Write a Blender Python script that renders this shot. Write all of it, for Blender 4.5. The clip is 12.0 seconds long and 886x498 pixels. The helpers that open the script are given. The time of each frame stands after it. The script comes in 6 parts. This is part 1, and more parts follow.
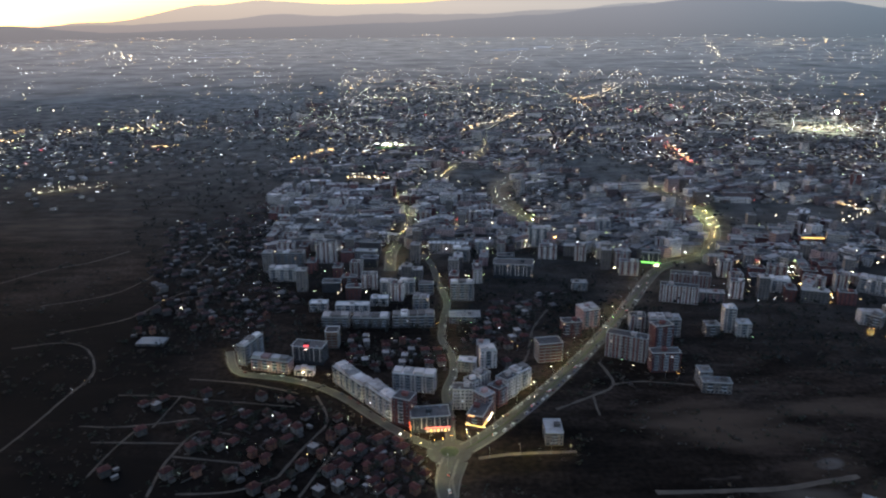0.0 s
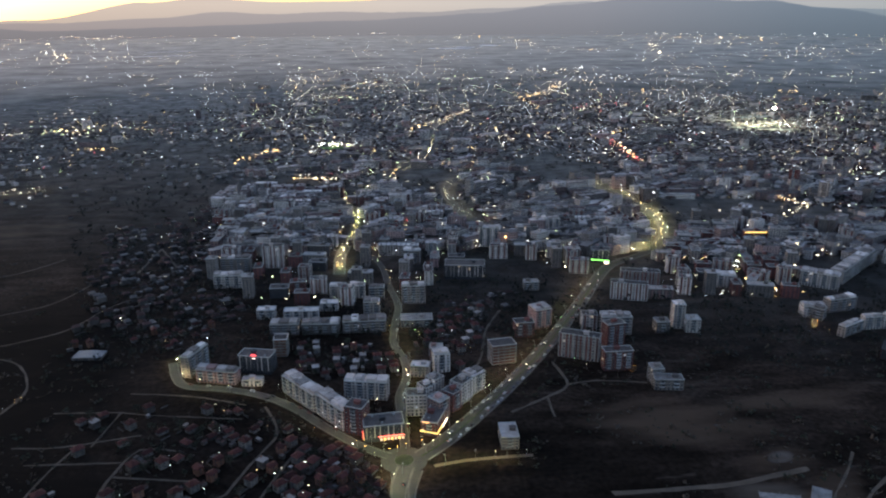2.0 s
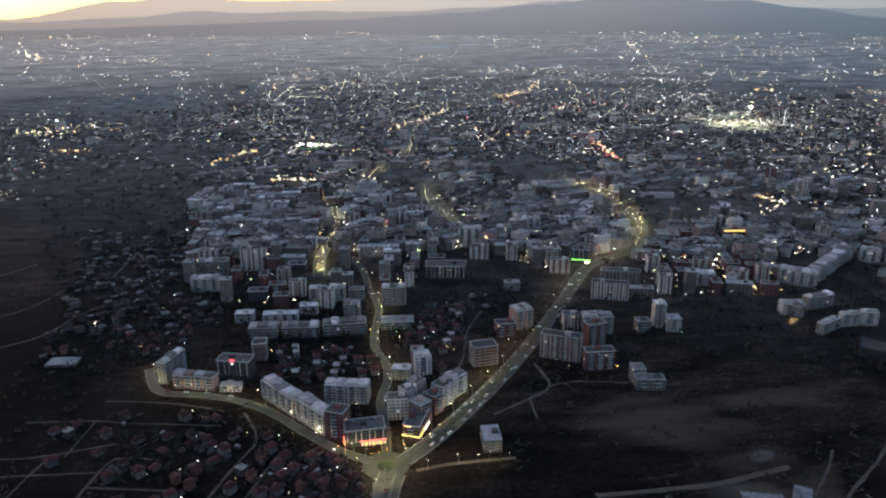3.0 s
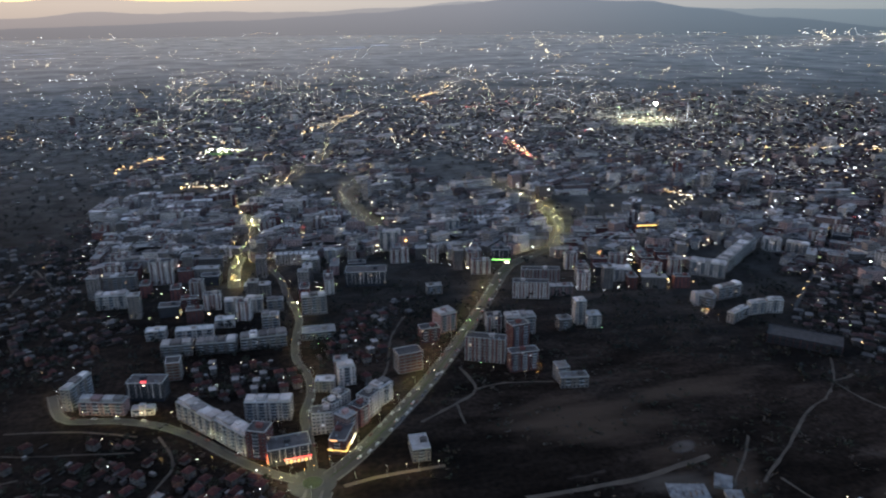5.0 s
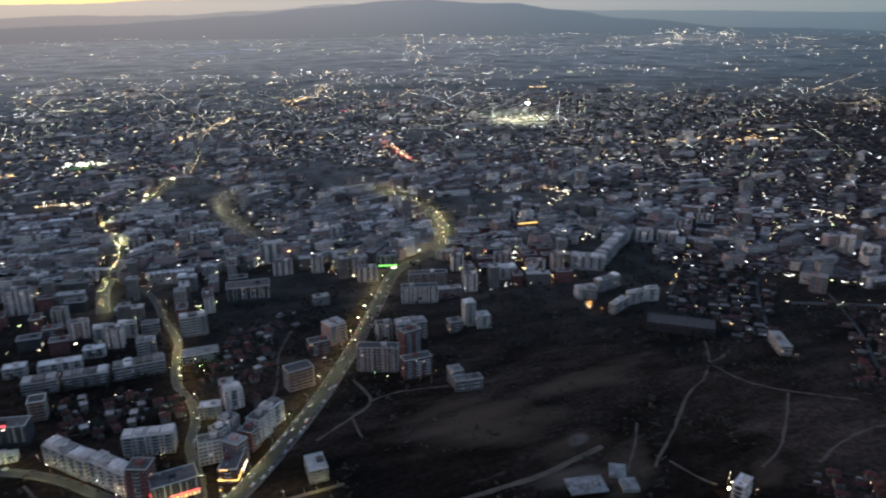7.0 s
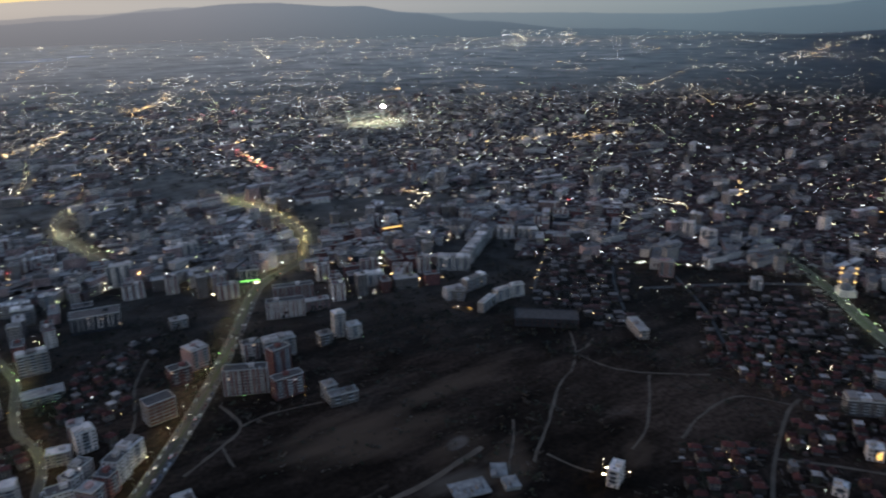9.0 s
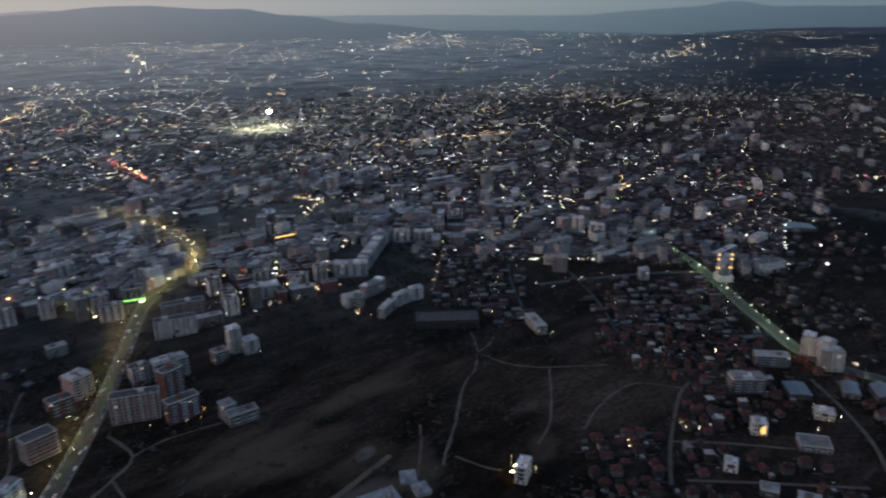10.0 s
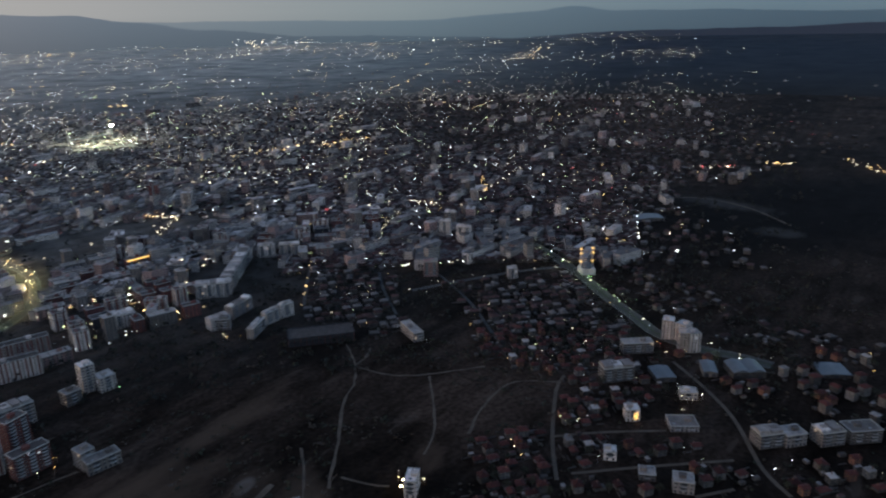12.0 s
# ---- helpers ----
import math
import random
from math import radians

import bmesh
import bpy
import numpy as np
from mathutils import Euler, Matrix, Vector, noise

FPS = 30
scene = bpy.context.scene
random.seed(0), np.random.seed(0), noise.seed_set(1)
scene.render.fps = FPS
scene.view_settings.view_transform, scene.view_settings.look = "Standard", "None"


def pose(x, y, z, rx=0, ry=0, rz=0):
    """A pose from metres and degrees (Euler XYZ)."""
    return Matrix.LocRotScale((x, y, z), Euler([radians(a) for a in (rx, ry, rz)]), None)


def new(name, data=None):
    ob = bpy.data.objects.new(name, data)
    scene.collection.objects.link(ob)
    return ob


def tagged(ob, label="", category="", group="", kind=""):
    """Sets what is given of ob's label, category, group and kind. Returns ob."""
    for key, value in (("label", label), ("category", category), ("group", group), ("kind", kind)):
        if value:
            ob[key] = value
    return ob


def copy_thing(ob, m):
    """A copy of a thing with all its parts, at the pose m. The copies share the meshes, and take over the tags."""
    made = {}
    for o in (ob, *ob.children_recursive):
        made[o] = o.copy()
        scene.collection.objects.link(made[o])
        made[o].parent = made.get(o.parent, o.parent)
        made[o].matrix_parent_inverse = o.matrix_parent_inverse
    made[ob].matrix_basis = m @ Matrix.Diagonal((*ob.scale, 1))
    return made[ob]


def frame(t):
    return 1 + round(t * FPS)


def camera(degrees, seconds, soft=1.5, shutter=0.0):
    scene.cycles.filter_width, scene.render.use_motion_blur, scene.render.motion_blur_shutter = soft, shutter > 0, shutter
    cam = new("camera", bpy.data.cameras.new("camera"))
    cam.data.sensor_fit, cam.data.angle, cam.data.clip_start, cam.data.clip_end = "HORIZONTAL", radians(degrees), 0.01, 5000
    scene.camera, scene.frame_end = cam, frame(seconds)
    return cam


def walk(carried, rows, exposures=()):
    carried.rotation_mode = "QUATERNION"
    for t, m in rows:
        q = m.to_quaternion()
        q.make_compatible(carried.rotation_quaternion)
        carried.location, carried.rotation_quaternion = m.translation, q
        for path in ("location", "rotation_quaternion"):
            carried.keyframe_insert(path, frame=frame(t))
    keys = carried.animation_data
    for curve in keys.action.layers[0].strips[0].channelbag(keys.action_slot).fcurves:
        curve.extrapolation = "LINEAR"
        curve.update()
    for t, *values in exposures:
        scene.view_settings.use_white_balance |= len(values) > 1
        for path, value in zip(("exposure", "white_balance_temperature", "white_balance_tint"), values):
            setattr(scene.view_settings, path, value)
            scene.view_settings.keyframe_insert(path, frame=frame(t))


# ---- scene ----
cam = camera(63.16, 12.0, soft=2.15, shutter=0.9)


def aim(x, y, z, yaw, pitch, lean):
    return pose(x, y, z, 0, 0, yaw) @ pose(0, 0, 0, 90 + pitch) @ pose(0, 0, 0, 0, 0, -lean)


# seconds, x, y, z in metres; yaw, pitch, lean to the right in degrees
PATH = [
    (0.0, 0.00, 0.00, 320.00, 0.000, -17.966, 0.376),
    (0.5, 0.03, 3.04, 320.14, -1.489, -18.021, 0.290),
    (1.0, 0.03, 6.16, 320.16, -2.855, -18.068, 0.297),
    (1.5, -0.05, 9.35, 320.11, -3.620, -18.090, 0.273),
    (2.0, -0.09, 12.45, 320.00, -4.172, -18.110, 0.276),
    (2.5, 0.11, 15.43, 320.08, -4.806, -18.137, 0.245),
    (3.0, 0.36, 18.21, 320.34, -5.803, -18.169, 0.235),
    (5.0, 0.88, 28.97, 321.87, -12.542, -18.191, 0.299),
    (5.5, 0.94, 31.72, 322.23, -14.465, -18.174, 0.393),
    (6.0, 1.01, 34.69, 322.58, -16.527, -18.151, 0.425),
    (6.5, 1.31, 37.74, 322.75, -19.189, -18.125, 0.444),
    (7.0, 1.86, 40.87, 322.91, -22.220, -18.082, 0.554),
    (9.0, 5.32, 52.89, 323.63, -33.573, -18.011, 0.840),
    (9.5, 6.49, 55.89, 323.85, -37.679, -17.998, 0.898),
    (10.0, 7.81, 59.07, 324.10, -42.292, -17.960, 1.027),
    (10.5, 9.13, 62.30, 324.31, -44.972, -17.899, 1.077),
    (11.0, 10.67, 65.45, 324.38, -47.881, -17.847, 1.136),
    (11.5, 12.37, 68.45, 324.40, -51.075, -17.822, 1.282),
    (12.0, 14.25, 71.52, 324.46, -53.453, -17.811, 1.402),
]
walk(cam, [(t, aim(*r)) for t, *r in PATH], [(0.0, 1.10, 6990, 26), (5.5, 1.05, 7030, 26), (12.0, 0.68, 7060, 25)])

# ---------------------------------------------------------------- sky
GLOW = -50.0          # bearing of the sunset glow, degrees to the right of +y
world = bpy.data.worlds.new("dusk")
scene.world = world
world.use_nodes = True
wn, wl = world.node_tree.nodes, world.node_tree.links
sky = wn.new("ShaderNodeTexSky")
sky.sky_type = "NISHITA"
sky.sun_disc = False
sky.sun_elevation = radians(7.0)
sky.sun_rotation = radians(GLOW)
sky.air_density, sky.dust_density, sky.ozone_density = 1.0, 0.8, 2.5
wn["Background"].inputs["Strength"].default_value = 0.172
wl.new(sky.outputs["Color"], wn["Background"].inputs["Color"])


# ---------------------------------------------------------------- materials
def nodes_of(name):
    m = bpy.data.materials.new(name)
    m.use_nodes = True
    return m, m.node_tree.nodes, m.node_tree.links, m.node_tree.nodes["Principled BSDF"]


def surface(name, low, high, scale=0.3, fine=4.0, rough=0.85, bump=0.0, spread=0.0, metal=0.0, island=False, stain=0.35):
    """A weathered surface: two colours mixed by coarse and fine noise, with a spread of value from thing to thing."""
    m, n, l, bsdf = nodes_of(name)
    tc = n.new("ShaderNodeTexCoord")
    a, b = n.new("ShaderNodeTexNoise"), n.new("ShaderNodeTexNoise")
    a.inputs["Scale"].default_value, b.inputs["Scale"].default_value = scale, fine
    a.inputs["Detail"].default_value, b.inputs["Detail"].default_value = 6, 4
    l.new(tc.outputs["Object"], a.inputs["Vector"])
    l.new(tc.outputs["Object"], b.inputs["Vector"])
    mix = n.new("ShaderNodeMix")
    mix.data_type = "FLOAT"
    mix.inputs[0].default_value = stain
    l.new(a.outputs["Fac"], mix.inputs[2])
    l.new(b.outputs["Fac"], mix.inputs[3])
    ramp = n.new("ShaderNodeValToRGB")
    ramp.color_ramp.elements[0].position, ramp.color_ramp.elements[1].position = 0.32, 0.68
    ramp.color_ramp.elements[0].color, ramp.color_ramp.elements[1].color = (*low, 1), (*high, 1)
    l.new(mix.outputs[0], ramp.inputs["Fac"])
    out = ramp.outputs["Color"]
    if spread:
        if island:
            src = n.new("ShaderNodeNewGeometry").outputs["Random Per Island"]
        else:
            src = n.new("ShaderNodeObjectInfo").outputs["Random"]
        mr = n.new("ShaderNodeMapRange")
        mr.inputs["To Min"].default_value, mr.inputs["To Max"].default_value = 1 - spread, 1 + spread
        l.new(src, mr.inputs["Value"])
        hsv = n.new("ShaderNodeHueSaturation")
        l.new(mr.outputs["Result"], hsv.inputs["Value"])
        l.new(out, hsv.inputs["Color"])
        out = hsv.outputs["Color"]
    l.new(out, bsdf.inputs["Base Color"])
    bsdf.inputs["Roughness"].default_value, bsdf.inputs["Metallic"].default_value = rough, metal
    bsdf.inputs["Specular IOR Level"].default_value = 0.2 if rough > 0.7 else 0.5
    if bump:
        bp = n.new("ShaderNodeBump")
        bp.inputs["Strength"].default_value, bp.inputs["Distance"].default_value = bump, 0.3
        l.new(b.outputs["Fac"], bp.inputs["Height"])
        l.new(bp.outputs["Normal"], bsdf.inputs["Normal"])
    return m


def glow(name, colour, strength, sampled=True, vary=False):
    m, n, l, bsdf = nodes_of(name)
    if vary:
        geo, curve, amount = n.new("ShaderNodeNewGeometry"), n.new("ShaderNodeMath"), n.new("ShaderNodeMath")
        curve.operation, curve.inputs[1].default_value = "POWER", 1.8
        amount.operation, amount.inputs[1].default_value, amount.inputs[2].default_value = "MULTIPLY_ADD", strength * 1.5, strength * 0.2
        l.new(geo.outputs["Random Per Island"], curve.inputs[0])
        l.new(curve.outputs[0], amount.inputs[0])
        l.new(amount.outputs[0], bsdf.inputs["Emission Strength"])
    bsdf.inputs["Base Color"].default_value = (0.5, 0.5, 0.5, 1)
    bsdf.inputs["Emission Color"].default_value = (*colour, 1)
    bsdf.inputs["Emission Strength"].default_value = strength
    if not sampled:
        m.cycles.emission_sampling = "NONE"
    return m


WALL = {
    "white": surface("white_render", (0.33, 0.275, 0.25), (0.66, 0.555, 0.49), 0.12, 1.5, spread=0.45),
    "grey": surface("grey_render", (0.121, 0.1, 0.0926), (0.266, 0.22, 0.194), 0.12, 1.5, spread=0.45),
    "brown": surface("red_brown_cladding", (0.105, 0.036, 0.032), (0.20, 0.075, 0.064), 0.2, 2.0, spread=0.35),
    "pink": surface("pale_pink_render", (0.249, 0.145, 0.129), (0.429, 0.25, 0.221), 0.12, 1.5, spread=0.35),
    "glass": surface("dark_panel_cladding", (0.016, 0.016, 0.019), (0.036, 0.036, 0.042), 0.2, 2.0, rough=0.6, spread=0.2),
    "concrete": surface("raw_concrete", (0.1712, 0.155, 0.135), (0.321, 0.29, 0.252), 0.2, 2.5, bump=0.2, spread=0.15),
    "plaster": surface("dim_house_plaster", (0.045, 0.038, 0.034), (0.165, 0.138, 0.122), 0.3, 2.5, spread=0.7),
    "brick": surface("bare_red_block", (0.12, 0.055, 0.035), (0.22, 0.10, 0.07), 0.3, 3.0, bump=0.2, spread=0.25),
}


def windowed(name, low, high, pitch):
    """A far facade: render with rows of dark windows, a storey every three metres."""
    m = surface(name, low, high, 0.08, 1.0, spread=0.5, island=True)
    n, l = m.node_tree.nodes, m.node_tree.links
    bsdf = n["Principled BSDF"]
    paint = bsdf.inputs["Base Color"].links[0].from_socket
    geo, sep, side, along = n.new("ShaderNodeNewGeometry"), n.new("ShaderNodeSeparateXYZ"), n.new("ShaderNodeVectorMath"), n.new("ShaderNodeVectorMath")
    side.operation, along.operation = "CROSS_PRODUCT", "DOT_PRODUCT"
    side.inputs[1].default_value = (0, 0, 1)
    l.new(geo.outputs["Normal"], side.inputs[0])
    l.new(side.outputs[0], along.inputs[0])
    l.new(geo.outputs["Position"], along.inputs[1])
    l.new(geo.outputs["Position"], sep.inputs[0])
    mask = None
    for source, size, sill, head in ((sep.outputs["Z"], 3.0, 0.28, 0.78), (along.outputs["Value"], pitch, 0.22, 0.78)):
        cell = source
        for op, value in (("DIVIDE", size), ("FRACT", 0), ("SUBTRACT", (sill + head) / 2), ("ABSOLUTE", 0), ("LESS_THAN", (head - sill) / 2)):
            step = n.new("ShaderNodeMath")
            step.operation, step.inputs[1].default_value = op, value
            l.new(cell, step.inputs[0])
            cell = step.outputs[0]
        if mask is None:
            mask = cell
        else:
            both = n.new("ShaderNodeMath")
            both.operation = "MULTIPLY"
            l.new(mask, both.inputs[0])
            l.new(cell, both.inputs[1])
            mask = both.outputs[0]
    mix = n.new("ShaderNodeMix")
    mix.data_type = "RGBA"
    mix.inputs[7].default_value = (0.03, 0.03, 0.034, 1)
    l.new(mask, mix.inputs[0])
    l.new(paint, mix.inputs[6])
    l.new(mix.outputs[2], bsdf.inputs["Base Color"])
    return m


TOWN_WALL = [windowed("far_white_facade", (0.34, 0.29, 0.26), (0.66, 0.565, 0.505), 3.4), windowed("far_grey_facade", (0.14, 0.115, 0.105), (0.32, 0.265, 0.24), 3.0),
             windowed("far_pink_facade", (0.20, 0.135, 0.125), (0.38, 0.25, 0.23), 3.8), windowed("far_brown_facade", (0.10, 0.045, 0.042), (0.20, 0.09, 0.08), 3.2)]
FLAT_ROOF = surface("pale_roof_membrane", (0.43, 0.375, 0.345), (0.82, 0.73, 0.67), 0.15, 1.2, spread=0.45)
GREY_ROOF = surface("grey_roof_gravel", (0.18, 0.15, 0.135), (0.45, 0.39, 0.35), 0.15, 1.2, spread=0.5)
DARK_ROOF = surface("dark_roof_felt", (0.055, 0.046, 0.043), (0.13, 0.108, 0.098), 0.2, 1.5, spread=0.3)
TILE_ROOF = surface("red_clay_tile", (0.045, 0.0145, 0.013), (0.10, 0.031, 0.026), 0.5, 5.0, bump=0.4, spread=0.5)
METAL_ROOF = surface("blue_grey_sheet_metal", (0.07, 0.08, 0.088), (0.125, 0.138, 0.148), 0.1, 2.0, rough=0.45, spread=0.1)
TRIM = surface("pale_trim", (0.357, 0.34, 0.3162), (0.4712, 0.442, 0.3984), 0.4, 3.0, spread=0.1)
PANE = surface("dark_window_glass", (0.035, 0.037, 0.042), (0.07, 0.073, 0.08), 0.5, 2.0, rough=0.2)
RAIL = surface("balcony_panel", (0.20, 0.20, 0.21), (0.38, 0.38, 0.38), 0.5, 3.0, spread=0.35)
ASPHALT = surface("asphalt", (0.040, 0.038, 0.036), (0.078, 0.073, 0.067), 0.06, 1.2, rough=0.8, bump=0.1)
PAVING = surface("concrete_paving", (0.075, 0.07, 0.064), (0.14, 0.132, 0.122), 0.15, 1.5, bump=0.1)
DIRT = surface("pale_dirt_track", (0.068, 0.050, 0.037), (0.155, 0.115, 0.085), 0.08, 0.7, rough=0.95, bump=0.4)
GRASS = surface("mown_grass", (0.03, 0.04, 0.02), (0.06, 0.078, 0.036), 0.3, 4.0, rough=0.9, bump=0.4)
LEAF = surface("dusk_foliage", (0.018, 0.021, 0.014), (0.045, 0.048, 0.032), 0.6, 6.0, rough=0.8, spread=0.3)
BARK = surface("grey_brown_bark", (0.05, 0.04, 0.03), (0.12, 0.095, 0.075), 1.0, 8.0)
STEEL = surface("galvanised_steel", (0.25, 0.26, 0.27), (0.4, 0.41, 0.42), 1.0, 8.0, rough=0.5, metal=0.8)
RUBBER = surface("tyre_rubber", (0.012, 0.012, 0.012), (0.03, 0.03, 0.03), 3.0, 20.0)
CARPAINT = [surface("car_paint_" + k, c, tuple(v * 1.15 for v in c), 0.5, 4.0, rough=0.3) for k, c in
            (("white", (0.6, 0.6, 0.6)), ("silver", (0.35, 0.36, 0.38)), ("black", (0.02, 0.02, 0.022)), ("red", (0.12, 0.02, 0.015)), ("blue", (0.03, 0.04, 0.08)))]
# the ponds' sky reflection is painted as a near-white base colour
PALE_SHEET = surface("painted_gleam_white", (0.7, 0.72, 0.75), (0.85, 0.86, 0.88), 0.01, 0.1, rough=0.3)

WARM_WINDOW = glow("warm_window_light", (1.0, 0.72, 0.36), 0.4)
COOL_WINDOW = glow("cool_window_light", (0.85, 0.95, 1.0), 0.32)
LAMP_HEAD = glow("sodium_white_lamp", (0.95, 1.0, 0.52), 400.0)
YELLOW_SIGN = glow("yellow_shop_light", (1.0, 0.62, 0.10), 1.1)
RED_SIGN = glow("red_neon", (1.0, 0.03, 0.015), 1.3)
GREEN_SIGN = glow("green_neon", (0.15, 1.0, 0.12), 1.6)
BRIGHT = glow("yellow_flood_lamp", (1.0, 0.92, 0.42), 45.0)
SHOP_LIGHT = glow("white_shop_light", (1.0, 0.9, 0.7), 2.0)
FLOOD = glow("flood_light", (0.78, 1.0, 0.74), 2000.0)
HEADLIGHT = glow("headlight", (1.0, 0.93, 0.75), 8.0)
TAILLIGHT = glow("taillight", (1.0, 0.05, 0.02), 1.8)
DOT = {
    "warm": glow("warm_point_light", (1.0, 0.95, 0.62), 3.7, False, True),
    "cool": glow("cool_point_light", (0.84, 1.0, 0.97), 3.7, False, True),
    "amber": glow("amber_point_light", (1.0, 0.66, 0.22), 3.6, False, True),
    "green": glow("green_point_light", (0.70, 1.0, 0.45), 3.5, False, True),
    "red": glow("red_point_light", (1.0, 0.08, 0.08), 3.0, False, True),
}


# ---------------------------------------------------------------- mesh helpers
class Geo:
    """Vertices, faces and slot numbers of one mesh."""

    def __init__(self):
        self.v, self.f, self.m = [], [], []

    def face(self, pts, slot=0):
        k = len(self.v)
        self.v += [tuple(p) for p in pts]
        self.f.append(tuple(range(k, k + len(pts))))
        self.m.append(slot)

    def box(self, x0, x1, y0, y1, z0, z1, slot=0, top=None, at=None, base=False):
        k = len(self.v)
        pts = [(x0, y0, z0), (x1, y0, z0), (x1, y1, z0), (x0, y1, z0), (x0, y0, z1), (x1, y0, z1), (x1, y1, z1), (x0, y1, z1)]
        if at is not None:
            cx, cy, ca, sa, cz = at
            pts = [(cx + px * ca - py * sa, cy + px * sa + py * ca, cz + pz) for px, py, pz in pts]
        self.v += pts
        self.f += [(k, k + 1, k + 5, k + 4), (k + 1, k + 2, k + 6, k + 5), (k + 2, k + 3, k + 7, k + 6), (k + 3, k, k + 4, k + 7), (k + 4, k + 5, k + 6, k + 7)]
        self.m += [slot] * 4 + [slot if top is None else top]
        if base:
            self.f.append((k + 3, k + 2, k + 1, k))
            self.m.append(slot)

    def tube(self, x, y, z0, z1, r0, r1, n=8, slot=0, cap=True):
        k = len(self.v)
        for z, r in ((z0, r0), (z1, r1)):
            self.v += [(x + r * math.cos(i * math.tau / n), y + r * math.sin(i * math.tau / n), z) for i in range(n)]
        for i in range(n):
            j = (i + 1) % n
            self.f.append((k + i, k + j, k + n + j, k + n + i))
            self.m.append(slot)
        if cap:
            self.f.append(tuple(k + n + i for i in range(n)))
            self.m.append(slot)

    def mesh(self, name, *mats):
        me = bpy.data.meshes.new(name)
        me.from_pydata(self.v, [], self.f)
        for m in mats:
            me.materials.append(m)
        if len(mats) > 1:
            me.polygons.foreach_set("material_index", self.m)
        me.update()
        return me


def part(name, geo, mats, parent=None, label=""):
    data = geo if isinstance(geo, bpy.types.Mesh) else geo.mesh(name, *(mats if isinstance(mats, (list, tuple)) else (mats,)))
    ob = new(name, data)
    ob.parent = parent
    if label:
        ob["label"] = label
    return ob


def empty(name, x, y, rot=0.0, z=0.0):
    ob = new(name)
    ob.empty_display_size = 1.0
    ob.matrix_basis = pose(x, y, z, 0, 0, rot)
    return ob


# ---------------------------------------------------------------- terrain
EYE = 320.0


def far_distance(r):
    return r if r <= 3000 else 3000 - 1700 * math.log(max(1e-3, 1 - (r - 3000) / 1700))


def smooth(a, b, v):
    v = min(1.0, max(0.0, (v - a) / (b - a)))
    return v * v * (3 - 2 * v)


def ground_z(x, y):
    """The plain rises gently beyond three kilometres."""
    r = math.hypot(x, y)
    z = 0.0 if r <= 3000 else EYE * (1 - r / far_distance(r))
    return z


def polar(r, b):
    return r * math.sin(radians(b)), r * math.cos(radians(b))


BROWN, SAND = (0.085, 0.055, 0.038), (0.125, 0.10, 0.078)
# soft patches of bare earth and of near-black ground: centre, radii, turn, colour, amount
PATCHES = [
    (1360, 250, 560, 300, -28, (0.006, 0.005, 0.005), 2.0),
    (288, 461, 16, 9, 20, (0.20, 0.18, 0.165), 1.9), (262, 418, 42, 20, -12, (0.09, 0.07, 0.055), 1.7),
    (225, 515, 105, 50, -8, BROWN, 1.6), (330, 540, 120, 30, 10, BROWN, 1.0), (285, 452, 52, 26, 20, BROWN, 1.2), (300, 412, 50, 25, 40, BROWN, 1.7),
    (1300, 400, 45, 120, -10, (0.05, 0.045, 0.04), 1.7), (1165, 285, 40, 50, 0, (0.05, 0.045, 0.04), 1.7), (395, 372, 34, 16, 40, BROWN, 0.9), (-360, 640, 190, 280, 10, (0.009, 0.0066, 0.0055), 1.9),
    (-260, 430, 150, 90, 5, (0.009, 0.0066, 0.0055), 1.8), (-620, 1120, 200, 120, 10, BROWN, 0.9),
]


